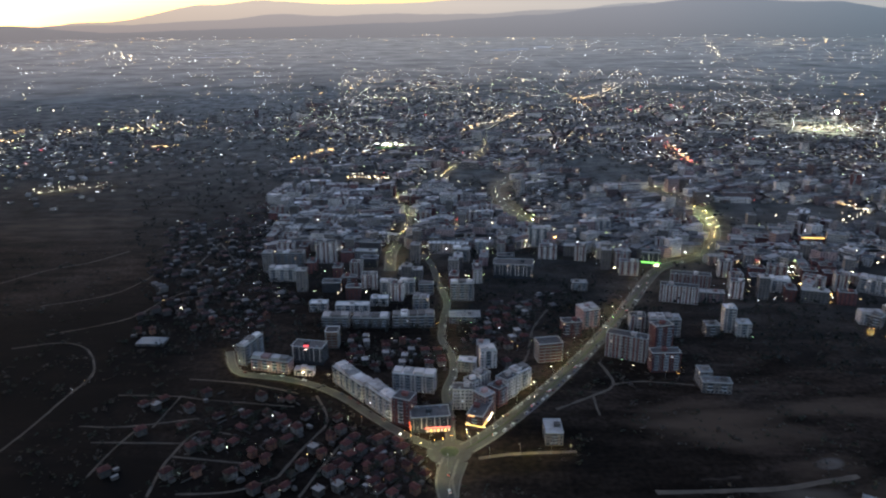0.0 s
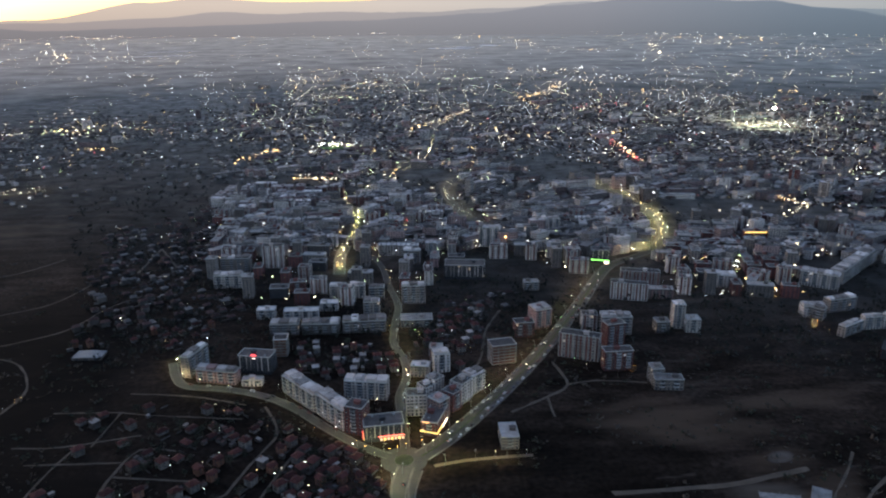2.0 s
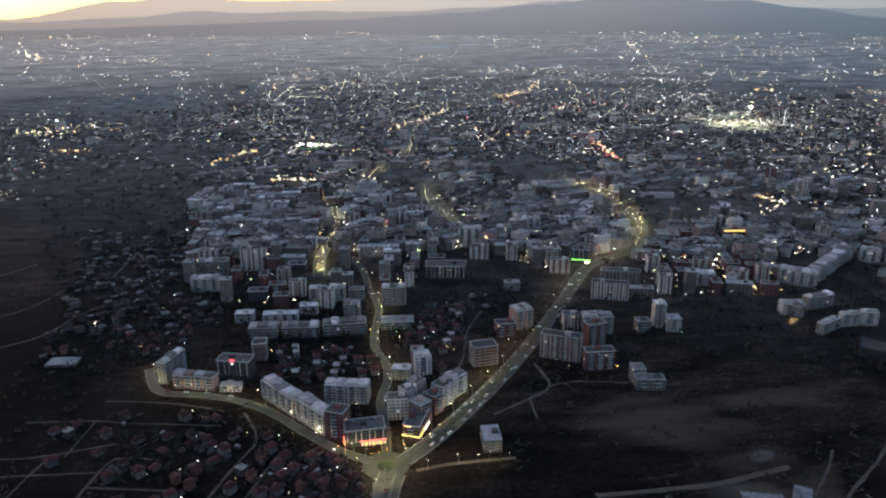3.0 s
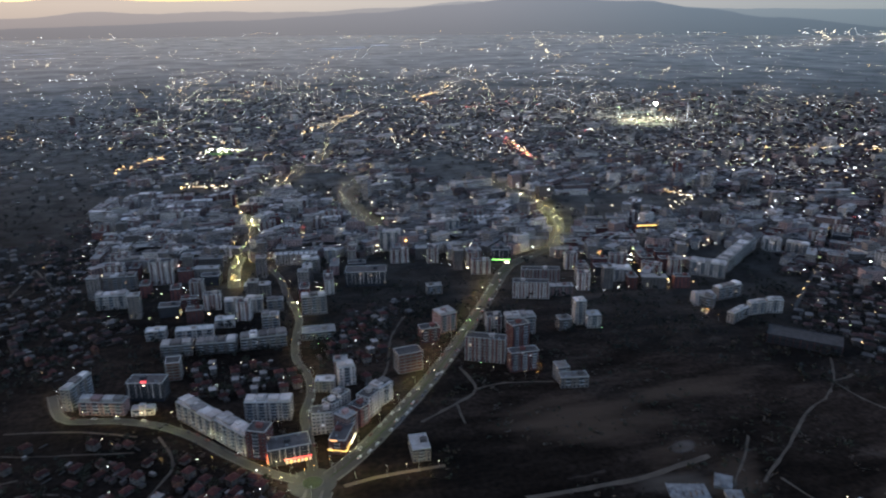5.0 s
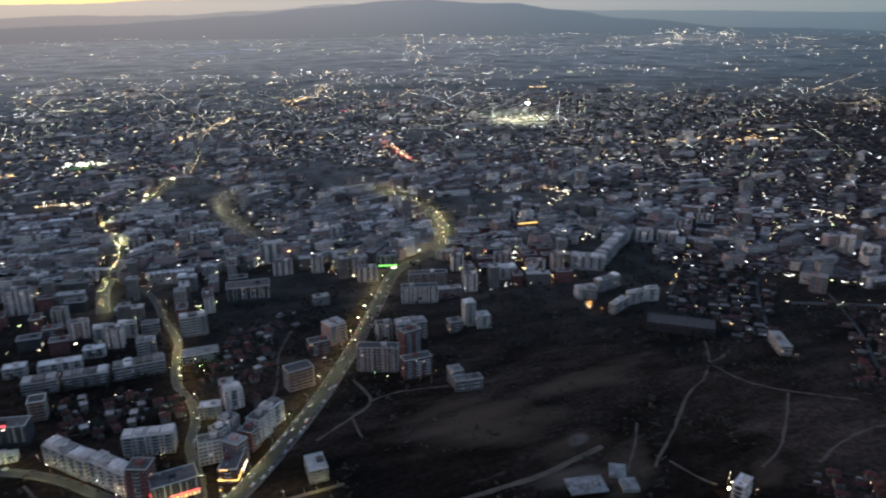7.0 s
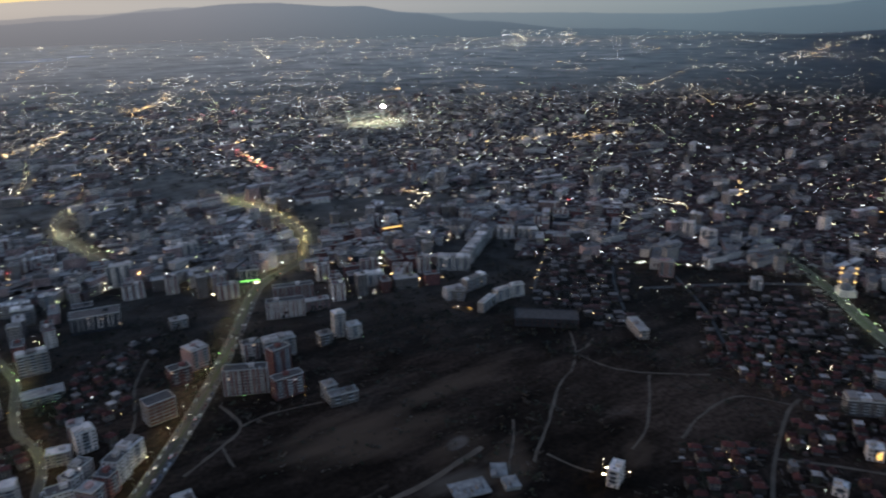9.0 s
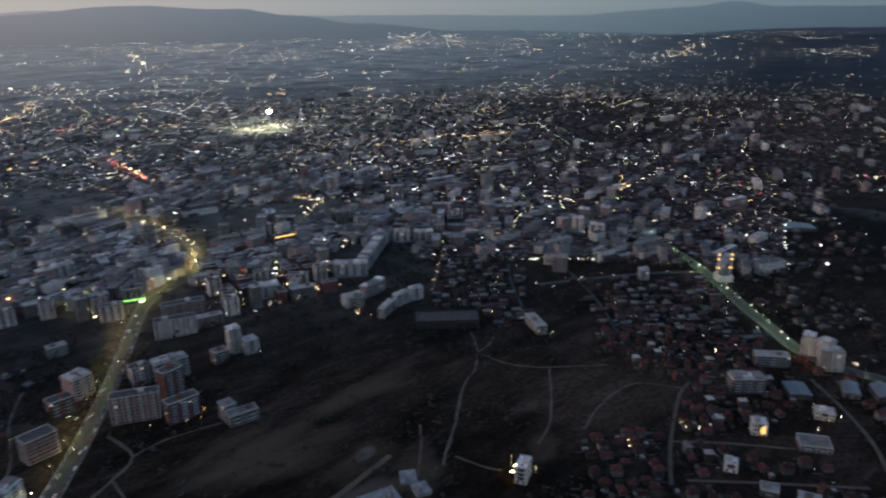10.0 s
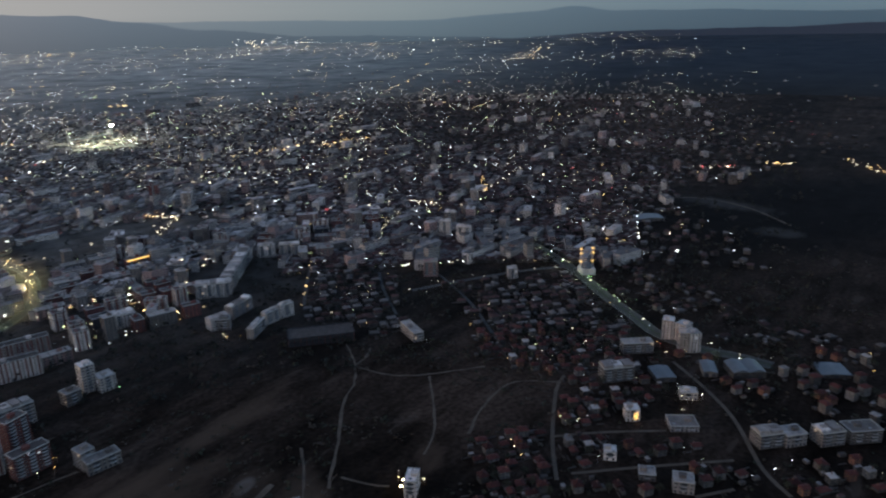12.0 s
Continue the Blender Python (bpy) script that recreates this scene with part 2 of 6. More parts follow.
def build_ground():
    radii = [0, 60, 150, 250, 350] + [350 + 60 * i for i in range(1, 49)] + []
    steps = 288
    verts, faces = [(0, 0, 0)], []
    for r in radii[1:]:
        for i in range(steps):
            x, y = polar(r, i * 360 / steps)
            verts.append((x, y, ground_z(x, y)))
    for i in range(steps):
        faces.append((0, 1 + (i + 1) % steps, 1 + i))
    for k in range(len(radii) - 2):
        a, b = 1 + k * steps, 1 + (k + 1) * steps
        for i in range(steps):
            j = (i + 1) % steps
            faces.append((a + i, a + j, b + j, b + i))
    me = bpy.data.meshes.new("ground")
    me.from_pydata(verts, [], faces)
    me.polygons.foreach_set("use_smooth", [True] * len(faces))
    m, n, l, bsdf = nodes_of("open_land")
    tc = n.new("ShaderNodeTexCoord")
    big, mid, fine, vor = (n.new(k) for k in ("ShaderNodeTexNoise", "ShaderNodeTexNoise", "ShaderNodeTexNoise", "ShaderNodeTexVoronoi"))
    for nd, s in ((big, 0.004), (mid, 0.03), (fine, 0.4), (vor, 0.009)):
        nd.inputs["Scale"].default_value = s
        l.new(tc.outputs["Object"], nd.inputs["Vector"])
    big.inputs["Detail"].default_value = mid.inputs["Detail"].default_value = 7
    vor.distance = "MANHATTAN"
    mixa = n.new("ShaderNodeMix")
    mixa.data_type = "RGBA"
    mixa.inputs[6].default_value, mixa.inputs[7].default_value = (0.0155, 0.0105, 0.0082, 1), (0.044, 0.028, 0.0205, 1)
    ramp = n.new("ShaderNodeValToRGB")
    ramp.color_ramp.elements[0].position, ramp.color_ramp.elements[1].position = 0.42, 0.66
    l.new(big.outputs["Fac"], ramp.inputs["Fac"])
    l.new(ramp.outputs["Color"], mixa.inputs[0])
    hsv = n.new("ShaderNodeHueSaturation")
    mr = n.new("ShaderNodeMapRange")
    mr.inputs["To Min"].default_value, mr.inputs["To Max"].default_value = 0.65, 1.4
    l.new(vor.outputs["Color"], mr.inputs["Value"])
    l.new(mr.outputs["Result"], hsv.inputs["Value"])
    l.new(mixa.outputs[2], hsv.inputs["Color"])
    hsv2 = n.new("ShaderNodeHueSaturation")
    mr2 = n.new("ShaderNodeMapRange")
    mr2.inputs["To Min"].default_value, mr2.inputs["To Max"].default_value = 0.4, 1.6
    l.new(mid.outputs["Fac"], mr2.inputs["Value"])
    l.new(mr2.outputs["Result"], hsv2.inputs["Value"])
    l.new(hsv.outputs["Color"], hsv2.inputs["Color"])
    # dark turned soil near by; farther out, distance haze is painted in as paler ground
    ln, haze_range, hazed = n.new("ShaderNodeVectorMath"), n.new("ShaderNodeMapRange"), n.new("ShaderNodeMix")
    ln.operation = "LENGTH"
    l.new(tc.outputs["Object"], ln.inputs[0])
    haze_range.inputs["From Min"].default_value, haze_range.inputs["From Max"].default_value = 690, 2300
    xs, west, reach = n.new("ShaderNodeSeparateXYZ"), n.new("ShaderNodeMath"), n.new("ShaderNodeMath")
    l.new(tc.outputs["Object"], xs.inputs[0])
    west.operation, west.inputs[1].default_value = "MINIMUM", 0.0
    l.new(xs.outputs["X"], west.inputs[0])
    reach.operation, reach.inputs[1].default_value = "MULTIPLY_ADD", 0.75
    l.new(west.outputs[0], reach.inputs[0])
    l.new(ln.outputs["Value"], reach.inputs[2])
    l.new(reach.outputs[0], haze_range.inputs["Value"])
    streak = n.new("ShaderNodeTexNoise")
    streak.inputs["Scale"].default_value, streak.inputs["Detail"].default_value = 1.0, 8
    smap = n.new("ShaderNodeMapping")
    smap.inputs["Rotation"].default_value, smap.inputs["Scale"].default_value = (0, 0, radians(-12)), (0.014, 0.05, 1)
    l.new(tc.outputs["Object"], smap.inputs["Vector"])
    l.new(smap.outputs["Vector"], streak.inputs["Vector"])
    furrow, fr = n.new("ShaderNodeHueSaturation"), n.new("ShaderNodeMapRange")
    fr.inputs["From Min"].default_value, fr.inputs["From Max"].default_value, fr.inputs["To Min"].default_value, fr.inputs["To Max"].default_value = 0.3, 0.7, 0.4, 1.6
    l.new(streak.outputs["Fac"], fr.inputs["Value"])
    l.new(fr.outputs["Result"], furrow.inputs["Value"])
    l.new(hsv2.outputs["Color"], furrow.inputs["Color"])
    grain, gr = n.new("ShaderNodeHueSaturation"), n.new("ShaderNodeMapRange")
    gr.inputs["From Min"].default_value, gr.inputs["From Max"].default_value, gr.inputs["To Min"].default_value, gr.inputs["To Max"].default_value = 0.3, 0.7, 0.5, 1.5
    fine.inputs["Scale"].default_value, fine.inputs["Detail"].default_value = 0.22, 6
    l.new(fine.outputs["Fac"], gr.inputs["Value"])
    l.new(gr.outputs["Result"], grain.inputs["Value"])
    l.new(furrow.outputs["Color"], grain.inputs["Color"])
    soil = grain.outputs["Color"]
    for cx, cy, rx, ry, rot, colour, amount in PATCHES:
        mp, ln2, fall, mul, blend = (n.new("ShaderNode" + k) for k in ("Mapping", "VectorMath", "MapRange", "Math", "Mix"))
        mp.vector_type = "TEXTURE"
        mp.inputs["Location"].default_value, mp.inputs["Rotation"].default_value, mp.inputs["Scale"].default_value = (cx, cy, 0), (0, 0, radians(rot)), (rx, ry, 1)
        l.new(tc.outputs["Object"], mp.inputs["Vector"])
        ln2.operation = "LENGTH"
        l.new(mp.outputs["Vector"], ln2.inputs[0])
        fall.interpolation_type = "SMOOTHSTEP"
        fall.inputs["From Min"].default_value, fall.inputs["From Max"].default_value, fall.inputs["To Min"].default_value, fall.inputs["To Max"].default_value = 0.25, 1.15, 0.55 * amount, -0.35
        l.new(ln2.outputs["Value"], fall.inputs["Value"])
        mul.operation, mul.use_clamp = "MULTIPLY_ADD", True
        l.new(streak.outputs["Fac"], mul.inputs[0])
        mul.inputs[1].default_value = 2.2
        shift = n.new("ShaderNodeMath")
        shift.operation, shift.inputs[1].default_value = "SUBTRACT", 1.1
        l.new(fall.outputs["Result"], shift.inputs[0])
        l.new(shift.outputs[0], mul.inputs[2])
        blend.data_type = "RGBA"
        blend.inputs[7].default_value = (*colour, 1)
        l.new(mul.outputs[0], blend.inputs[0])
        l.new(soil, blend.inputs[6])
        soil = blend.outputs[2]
    hazed.data_type = "RGBA"
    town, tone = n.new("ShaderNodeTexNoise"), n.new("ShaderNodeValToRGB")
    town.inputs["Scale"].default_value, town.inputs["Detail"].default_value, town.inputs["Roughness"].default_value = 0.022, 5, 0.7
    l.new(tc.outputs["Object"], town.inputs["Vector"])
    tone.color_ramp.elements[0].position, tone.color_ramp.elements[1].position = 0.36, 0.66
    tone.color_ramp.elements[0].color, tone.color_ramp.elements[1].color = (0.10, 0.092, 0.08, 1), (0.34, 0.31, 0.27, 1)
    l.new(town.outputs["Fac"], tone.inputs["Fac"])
    l.new(tone.outputs["Color"], hazed.inputs[7])
    # the haze painted into the land colour fades out towards the east
    xyz, azimuth, east, both = n.new("ShaderNodeSeparateXYZ"), n.new("ShaderNodeMath"), n.new("ShaderNodeMapRange"), n.new("ShaderNodeMath")
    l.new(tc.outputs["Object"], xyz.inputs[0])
    azimuth.operation = "ARCTAN2"
    l.new(xyz.outputs["X"], azimuth.inputs[0])
    l.new(xyz.outputs["Y"], azimuth.inputs[1])
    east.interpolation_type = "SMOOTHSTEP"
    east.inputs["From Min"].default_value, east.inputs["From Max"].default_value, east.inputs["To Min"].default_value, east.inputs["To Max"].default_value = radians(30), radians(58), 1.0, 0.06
    l.new(azimuth.outputs[0], east.inputs["Value"])
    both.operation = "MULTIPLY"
    l.new(haze_range.outputs["Result"], both.inputs[0])
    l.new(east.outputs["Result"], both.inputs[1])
    l.new(both.outputs[0], hazed.inputs[0])
    l.new(soil, hazed.inputs[6])
    l.new(hazed.outputs[2], bsdf.inputs["Base Color"])
    bsdf.inputs["Roughness"].default_value = 0.9
    bsdf.inputs["Specular IOR Level"].default_value = 0.03
    bp = n.new("ShaderNodeBump")
    bp.inputs["Strength"].default_value, bp.inputs["Distance"].default_value = 0.4, 0.25
    l.new(fine.outputs["Fac"], bp.inputs["Height"])
    l.new(bp.outputs["Normal"], bsdf.inputs["Normal"])
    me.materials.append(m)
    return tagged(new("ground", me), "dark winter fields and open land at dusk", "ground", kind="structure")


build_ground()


# ---------------------------------------------------------------- distance
def ridge(name, r, crest, tones, label, last=1.0):
    """A far range of hills: a strip whose crest runs smoothly through (bearing, metres over the eye)."""
    geo = Geo()
    pts = []
    for i in range(0, 1441):
        b = -180 + i * 0.25
        h = crest[0][1] if b < crest[0][0] else crest[-1][1]
        for (b0, h0), (b1, h1) in zip(crest, crest[1:]):
            if b0 <= b < b1:
                h = h0 + (h1 - h0) * smooth(b0, b1, b)
        h += 7 * noise.noise((b * 0.3, r * 0.01, 0)) + 3 * noise.noise((b * 1.1, r, 1))
        x, y = polar(r, b)
        pts.append((x, y, EYE + h))
    for p, q in zip(pts, pts[1:]):
        geo.face([(p[0], p[1], -50), (q[0], q[1], -50), q, p])
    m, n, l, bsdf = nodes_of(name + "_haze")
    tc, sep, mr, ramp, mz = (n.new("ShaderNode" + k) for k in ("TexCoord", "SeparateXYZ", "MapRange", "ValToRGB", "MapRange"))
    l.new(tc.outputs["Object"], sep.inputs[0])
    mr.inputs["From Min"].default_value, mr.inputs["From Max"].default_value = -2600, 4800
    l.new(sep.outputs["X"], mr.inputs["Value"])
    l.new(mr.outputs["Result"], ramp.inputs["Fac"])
    # evening haze is painted as the strip's own glow, stronger towards the crest
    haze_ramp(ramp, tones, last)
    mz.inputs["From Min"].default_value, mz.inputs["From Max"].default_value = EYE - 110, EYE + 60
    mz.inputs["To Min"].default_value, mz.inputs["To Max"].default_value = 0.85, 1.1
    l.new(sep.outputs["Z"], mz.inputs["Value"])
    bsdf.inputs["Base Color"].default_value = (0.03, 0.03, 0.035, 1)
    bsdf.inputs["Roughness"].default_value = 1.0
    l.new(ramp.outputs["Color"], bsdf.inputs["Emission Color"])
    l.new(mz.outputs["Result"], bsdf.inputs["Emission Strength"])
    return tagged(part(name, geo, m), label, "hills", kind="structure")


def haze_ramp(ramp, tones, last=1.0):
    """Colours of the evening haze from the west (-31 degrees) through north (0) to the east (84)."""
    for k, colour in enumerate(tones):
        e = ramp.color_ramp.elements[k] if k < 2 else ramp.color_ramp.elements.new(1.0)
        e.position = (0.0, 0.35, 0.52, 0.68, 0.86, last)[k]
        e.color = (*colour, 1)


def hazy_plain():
    """The far plain beyond the city; its pale evening haze is glow given to the sheet."""
    geo = Geo()
    radii = [3230 + 40 * i for i in range(37)] + [4688]
    for r0, r1 in zip(radii, radii[1:]):
        for i in range(288):
            quad = [polar(r, k * 1.25) for r, k in ((r0, i), (r0, i + 1), (r1, i + 1), (r1, i))]
            geo.face([(x, y, ground_z(x, y)) for x, y in quad])
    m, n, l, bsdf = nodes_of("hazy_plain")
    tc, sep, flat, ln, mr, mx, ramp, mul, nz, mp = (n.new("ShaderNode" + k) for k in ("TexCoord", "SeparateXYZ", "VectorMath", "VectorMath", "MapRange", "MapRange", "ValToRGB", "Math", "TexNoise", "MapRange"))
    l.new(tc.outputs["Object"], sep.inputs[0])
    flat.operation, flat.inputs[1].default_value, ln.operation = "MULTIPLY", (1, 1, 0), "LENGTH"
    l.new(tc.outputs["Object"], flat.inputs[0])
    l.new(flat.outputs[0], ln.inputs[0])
    # strength of the painted haze grows with distance
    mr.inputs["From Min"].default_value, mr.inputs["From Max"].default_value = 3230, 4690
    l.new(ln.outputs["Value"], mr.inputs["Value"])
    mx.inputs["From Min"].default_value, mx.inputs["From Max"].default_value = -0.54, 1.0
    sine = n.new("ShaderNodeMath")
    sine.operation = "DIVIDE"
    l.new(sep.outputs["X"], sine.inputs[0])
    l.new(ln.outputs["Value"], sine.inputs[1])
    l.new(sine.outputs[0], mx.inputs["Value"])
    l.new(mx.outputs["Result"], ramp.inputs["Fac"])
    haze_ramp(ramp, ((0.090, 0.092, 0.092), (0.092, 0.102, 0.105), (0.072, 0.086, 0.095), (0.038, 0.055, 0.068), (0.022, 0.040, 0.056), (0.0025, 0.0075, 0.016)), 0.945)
    nz.inputs["Scale"].default_value, nz.inputs["Detail"].default_value = 0.0035, 9
    nz.inputs["Roughness"].default_value = 0.72
    ang = n.new("ShaderNodeMath")
    ang.operation = "ARCTAN2"
    l.new(sep.outputs["X"], ang.inputs[0])
    l.new(sep.outputs["Y"], ang.inputs[1])
    # field pattern by the true distance, which the plain's rise stands for
    chain = ln.outputs["Value"]
    for op, value in (("SUBTRACT", 3000.0), ("DIVIDE", -1700.0), ("ADD", 1.0), ("MAXIMUM", 0.004), ("LOGARITHM", math.e), ("MULTIPLY", -1700.0), ("ADD", 3000.0)):
        step = n.new("ShaderNodeMath")
        step.operation, step.inputs[1].default_value = op, value
        l.new(chain, step.inputs[0])
        chain = step.outputs[0]
    unit, far = n.new("ShaderNodeVectorMath"), n.new("ShaderNodeVectorMath")
    unit.operation, far.operation = "NORMALIZE", "SCALE"
    l.new(flat.outputs[0], unit.inputs[0])
    l.new(unit.outputs[0], far.inputs[0])
    l.new(chain, far.inputs["Scale"])
    l.new(far.outputs[0], nz.inputs["Vector"])
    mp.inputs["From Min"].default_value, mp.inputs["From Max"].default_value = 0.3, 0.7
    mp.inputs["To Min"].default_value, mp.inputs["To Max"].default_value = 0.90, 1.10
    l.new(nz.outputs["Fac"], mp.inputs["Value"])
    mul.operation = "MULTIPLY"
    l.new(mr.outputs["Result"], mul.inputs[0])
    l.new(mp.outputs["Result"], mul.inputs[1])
    land = n.new("ShaderNodeMix")
    land.data_type = "RGBA"
    land.inputs[6].default_value, land.inputs[7].default_value = (0.075, 0.07, 0.06, 1), (0.28, 0.262, 0.222, 1)
    spread = n.new("ShaderNodeMapRange")
    spread.inputs["From Min"].default_value, spread.inputs["From Max"].default_value = 0.36, 0.66
    l.new(nz.outputs["Fac"], spread.inputs["Value"])
    l.new(spread.outputs["Result"], land.inputs[0])
    # land colour darkens towards the east
    east_tone, dark = n.new("ShaderNodeMapRange"), n.new("ShaderNodeHueSaturation")
    east_tone.interpolation_type = "SMOOTHSTEP"
    east_tone.inputs["From Min"].default_value, east_tone.inputs["From Max"].default_value = radians(34), radians(66)
    east_tone.inputs["To Min"].default_value, east_tone.inputs["To Max"].default_value = 1.0, 0.10
    l.new(ang.outputs[0], east_tone.inputs["Value"])
    l.new(east_tone.outputs["Result"], dark.inputs["Value"])
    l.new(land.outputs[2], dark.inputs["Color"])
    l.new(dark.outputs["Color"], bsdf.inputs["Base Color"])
    bsdf.inputs["Roughness"].default_value, bsdf.inputs["Specular IOR Level"].default_value = 0.9, 0.15
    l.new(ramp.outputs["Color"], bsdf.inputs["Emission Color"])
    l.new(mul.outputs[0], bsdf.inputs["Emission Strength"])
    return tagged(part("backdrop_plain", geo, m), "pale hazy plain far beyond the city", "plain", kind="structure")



def pale_patch(r, b, half, depth):
    """A pale patch on the plain, its sky gleam painted as near-white colour."""
    geo, rim = Geo(), []
    cx, cy = polar(r, b)
    t = radians(b)
    for i in range(40):
        a = i * math.tau / 40
        k = 1 + 0.35 * noise.noise((3 * math.cos(a), 3 * math.sin(a), b))
        u, v = half * k * math.cos(a), depth * k * math.sin(a)
        px, py = cx + u * math.cos(t) + v * math.sin(t), cy - u * math.sin(t) + v * math.cos(t)
        rim.append((px, py, ground_z(px, py) + 2))
    geo.face(rim)
    tagged(part("pale_strip", geo, PALE_SHEET), "pale strip on the plain, gleam painted as white", "water", kind="structure")


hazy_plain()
# three ponds, then two strips standing for greenhouse roofs in the same white
for spot in ((4548, 4.8, 137, 7), (4572, 5.9, 60, 4), (4598, 7.7, 54, 6), (4470, -16.4, 190, 3), (4550, -16.0, 160, 2)):
    pale_patch(*spot)
# far strip is raised towards the east to cover low sky with painted haze
ridge("backdrop_far_hills", 4900, ((-40, -70), (-31, -60), (-24, -25), (-17, 70), (-13, 98), (-8, 72), (-4, 76), (2, 95), (9, 120), (16, 160)), ((0.270, 0.240, 0.190), (0.262, 0.262, 0.228), (0.222, 0.240, 0.222), (0.176, 0.206, 0.204), (0.112, 0.160, 0.170), (0.054, 0.102, 0.128)), "pale far hills, running east into a strip of painted haze")
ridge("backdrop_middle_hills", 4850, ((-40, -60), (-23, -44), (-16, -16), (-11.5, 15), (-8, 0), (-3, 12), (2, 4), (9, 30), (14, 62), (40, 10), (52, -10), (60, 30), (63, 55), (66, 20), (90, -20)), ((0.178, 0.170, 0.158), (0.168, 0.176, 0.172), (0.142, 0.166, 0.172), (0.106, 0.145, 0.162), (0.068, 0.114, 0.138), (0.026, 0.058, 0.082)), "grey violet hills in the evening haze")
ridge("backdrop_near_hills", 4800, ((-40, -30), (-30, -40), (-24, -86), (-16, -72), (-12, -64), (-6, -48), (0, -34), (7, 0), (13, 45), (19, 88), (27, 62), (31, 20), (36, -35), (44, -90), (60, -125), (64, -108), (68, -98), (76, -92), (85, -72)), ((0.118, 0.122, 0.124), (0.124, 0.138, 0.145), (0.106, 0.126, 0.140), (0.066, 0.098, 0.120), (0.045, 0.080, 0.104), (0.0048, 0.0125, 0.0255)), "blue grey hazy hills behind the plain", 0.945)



# ---------------------------------------------------------------- roads
ROADS = []      # (sampled points, half width) kept clear of houses


def curve_points(pts, step=8.0):
    out = []
    for i in range(len(pts) - 1):
        p0, p1, p2, p3 = (Vector(pts[max(0, min(len(pts) - 1, i + k))]) for k in (-1, 0, 1, 2))
        n = max(2, int((p2 - p1).length / step))
        for j in range(n):
            t = j / n
            out.append(0.5 * ((2 * p1) + (p2 - p0) * t + (2 * p0 - 5 * p1 + 4 * p2 - p3) * t * t + (3 * p1 - p0 - 3 * p2 + p3) * t ** 3))
    out.append(Vector(pts[-1]))
    return out


def offset(line, d):
    out = []
    for i, p in enumerate(line):
        q = line[min(i + 1, len(line) - 1)] - line[max(i - 1, 0)]
        q.normalize()
        out.append(p + Vector((q.y, -q.x)) * d)
    return out


def ribbon(line, a, b, z, thick=0.0, wobble=0.0):
    geo = Geo()
    left, right = offset(line, a), offset(line, b)
    if wobble:
        left = [p + Vector((noise.noise((p.x * 0.08, p.y * 0.08, 1)), noise.noise((p.x * 0.08, p.y * 0.08, 5)))) * wobble for p in left]
        right = [p + Vector((noise.noise((p.x * 0.08, p.y * 0.08, 9)), noise.noise((p.x * 0.08, p.y * 0.08, 3)))) * wobble for p in right]
    for i in range(len(line) - 1):
        quad = [left[i], right[i], right[i + 1], left[i + 1]]
        zs = [z + ground_z(p.x, p.y) for p in quad]
        geo.face([(p.x, p.y, h) for p, h in zip(quad, zs)])
        if thick:
            for k, m in ((0, 3), (1, 2)):
                p, q = quad[k], quad[m]
                geo.face([(p.x, p.y, zs[k] - thick), (q.x, q.y, zs[m] - thick), (q.x, q.y, zs[m]), (p.x, p.y, zs[k])])
    return geo


def road(name, pts, width, material, label, z=0.08, paved=0.0, median=0.0, wobble=0.0, category="road", clear=0.0):
    line = curve_points(pts)
    ROADS.append((line, width / 2 + paved + clear))
    ob = tagged(part(name, ribbon(line, -width / 2, width / 2, z, wobble=wobble), material), label, category, kind="structure")
    for s in (-1, 1):
        if paved:
            a, b = sorted((s * width / 2, s * (width / 2 + paved)))
            tagged(part("pavement", ribbon(line, a, b, z + 0.14, 0.14), PAVING), "pale concrete pavement with kerb beside the road", "pavement", kind="structure")
    if median:
        tagged(part("median", ribbon(line, -median / 2, median / 2, z + 0.18, 0.18), GRASS), "kerbed grass strip between the carriageways", "median", kind="structure")
    return line


BOULEVARD = [(17, 484), (38, 505), (70, 545), (113, 605), (160, 679), (211, 767), (278, 887), (323, 925), (373, 969), (420, 1060), (432, 1165), (418, 1275), (391, 1366), (388, 1426)]
near_boulevard = road("road_boulevard", BOULEVARD[:8], 12.5, ASPHALT, "lamplit four lane boulevard of grey asphalt", 0.10, 1.6, 1.2)
road("road_boulevard_north", BOULEVARD[7:], 10, ASPHALT, "winding lamplit street leaving the boulevard", 0.095, 2.0, clear=13)
boulevard = curve_points(BOULEVARD)
west_road = road("road_west", [(-7, 486), (-30, 502), (-60, 532), (-87, 562), (-116, 585), (-150, 600), (-189, 609), (-203, 626), (-215, 658)], 6.6, ASPHALT, "lamplit curving street of grey asphalt", 0.09, 1.2)
north_road = road("road_north", [(5, 497), (4, 538), (2, 575), (9, 609), (8, 645), (-2, 684), (0, 735), (4, 785), (-7, 851), (-15, 916), (-31, 969)], 6, ASPHALT, "narrow winding lamplit street", 0.09, 1.0)
south_road = road("road_south", [(5, 471), (0, 448), (2, 424), (9, 393)], 10, ASPHALT, "wide grey asphalt street leaving the roundabout", 0.09, 1.8)
road("road_south_branch", [(14, 467), (8, 444), (6, 424)], 6, ASPHALT, "short asphalt slip road", 0.085, 1.0)
yellow_road = road("road_yellow", [(-70, 894), (-73, 965), (-66, 1024), (-58, 1108), (-66, 1207), (-89, 1263), (-47, 1364), (41, 1600), (92, 1737), (146, 2139), (277, 2496)], 12, ASPHALT, "straight amber lit city street", 0.09, 2.0, clear=9)
mid_road = road("road_mid", [(141, 1104), (121, 1180), (102, 1283), (103, 1360), (135, 1445), (203, 1575)], 11, ASPHALT, "pale curving lamplit street", 0.09, 2.0, clear=11)
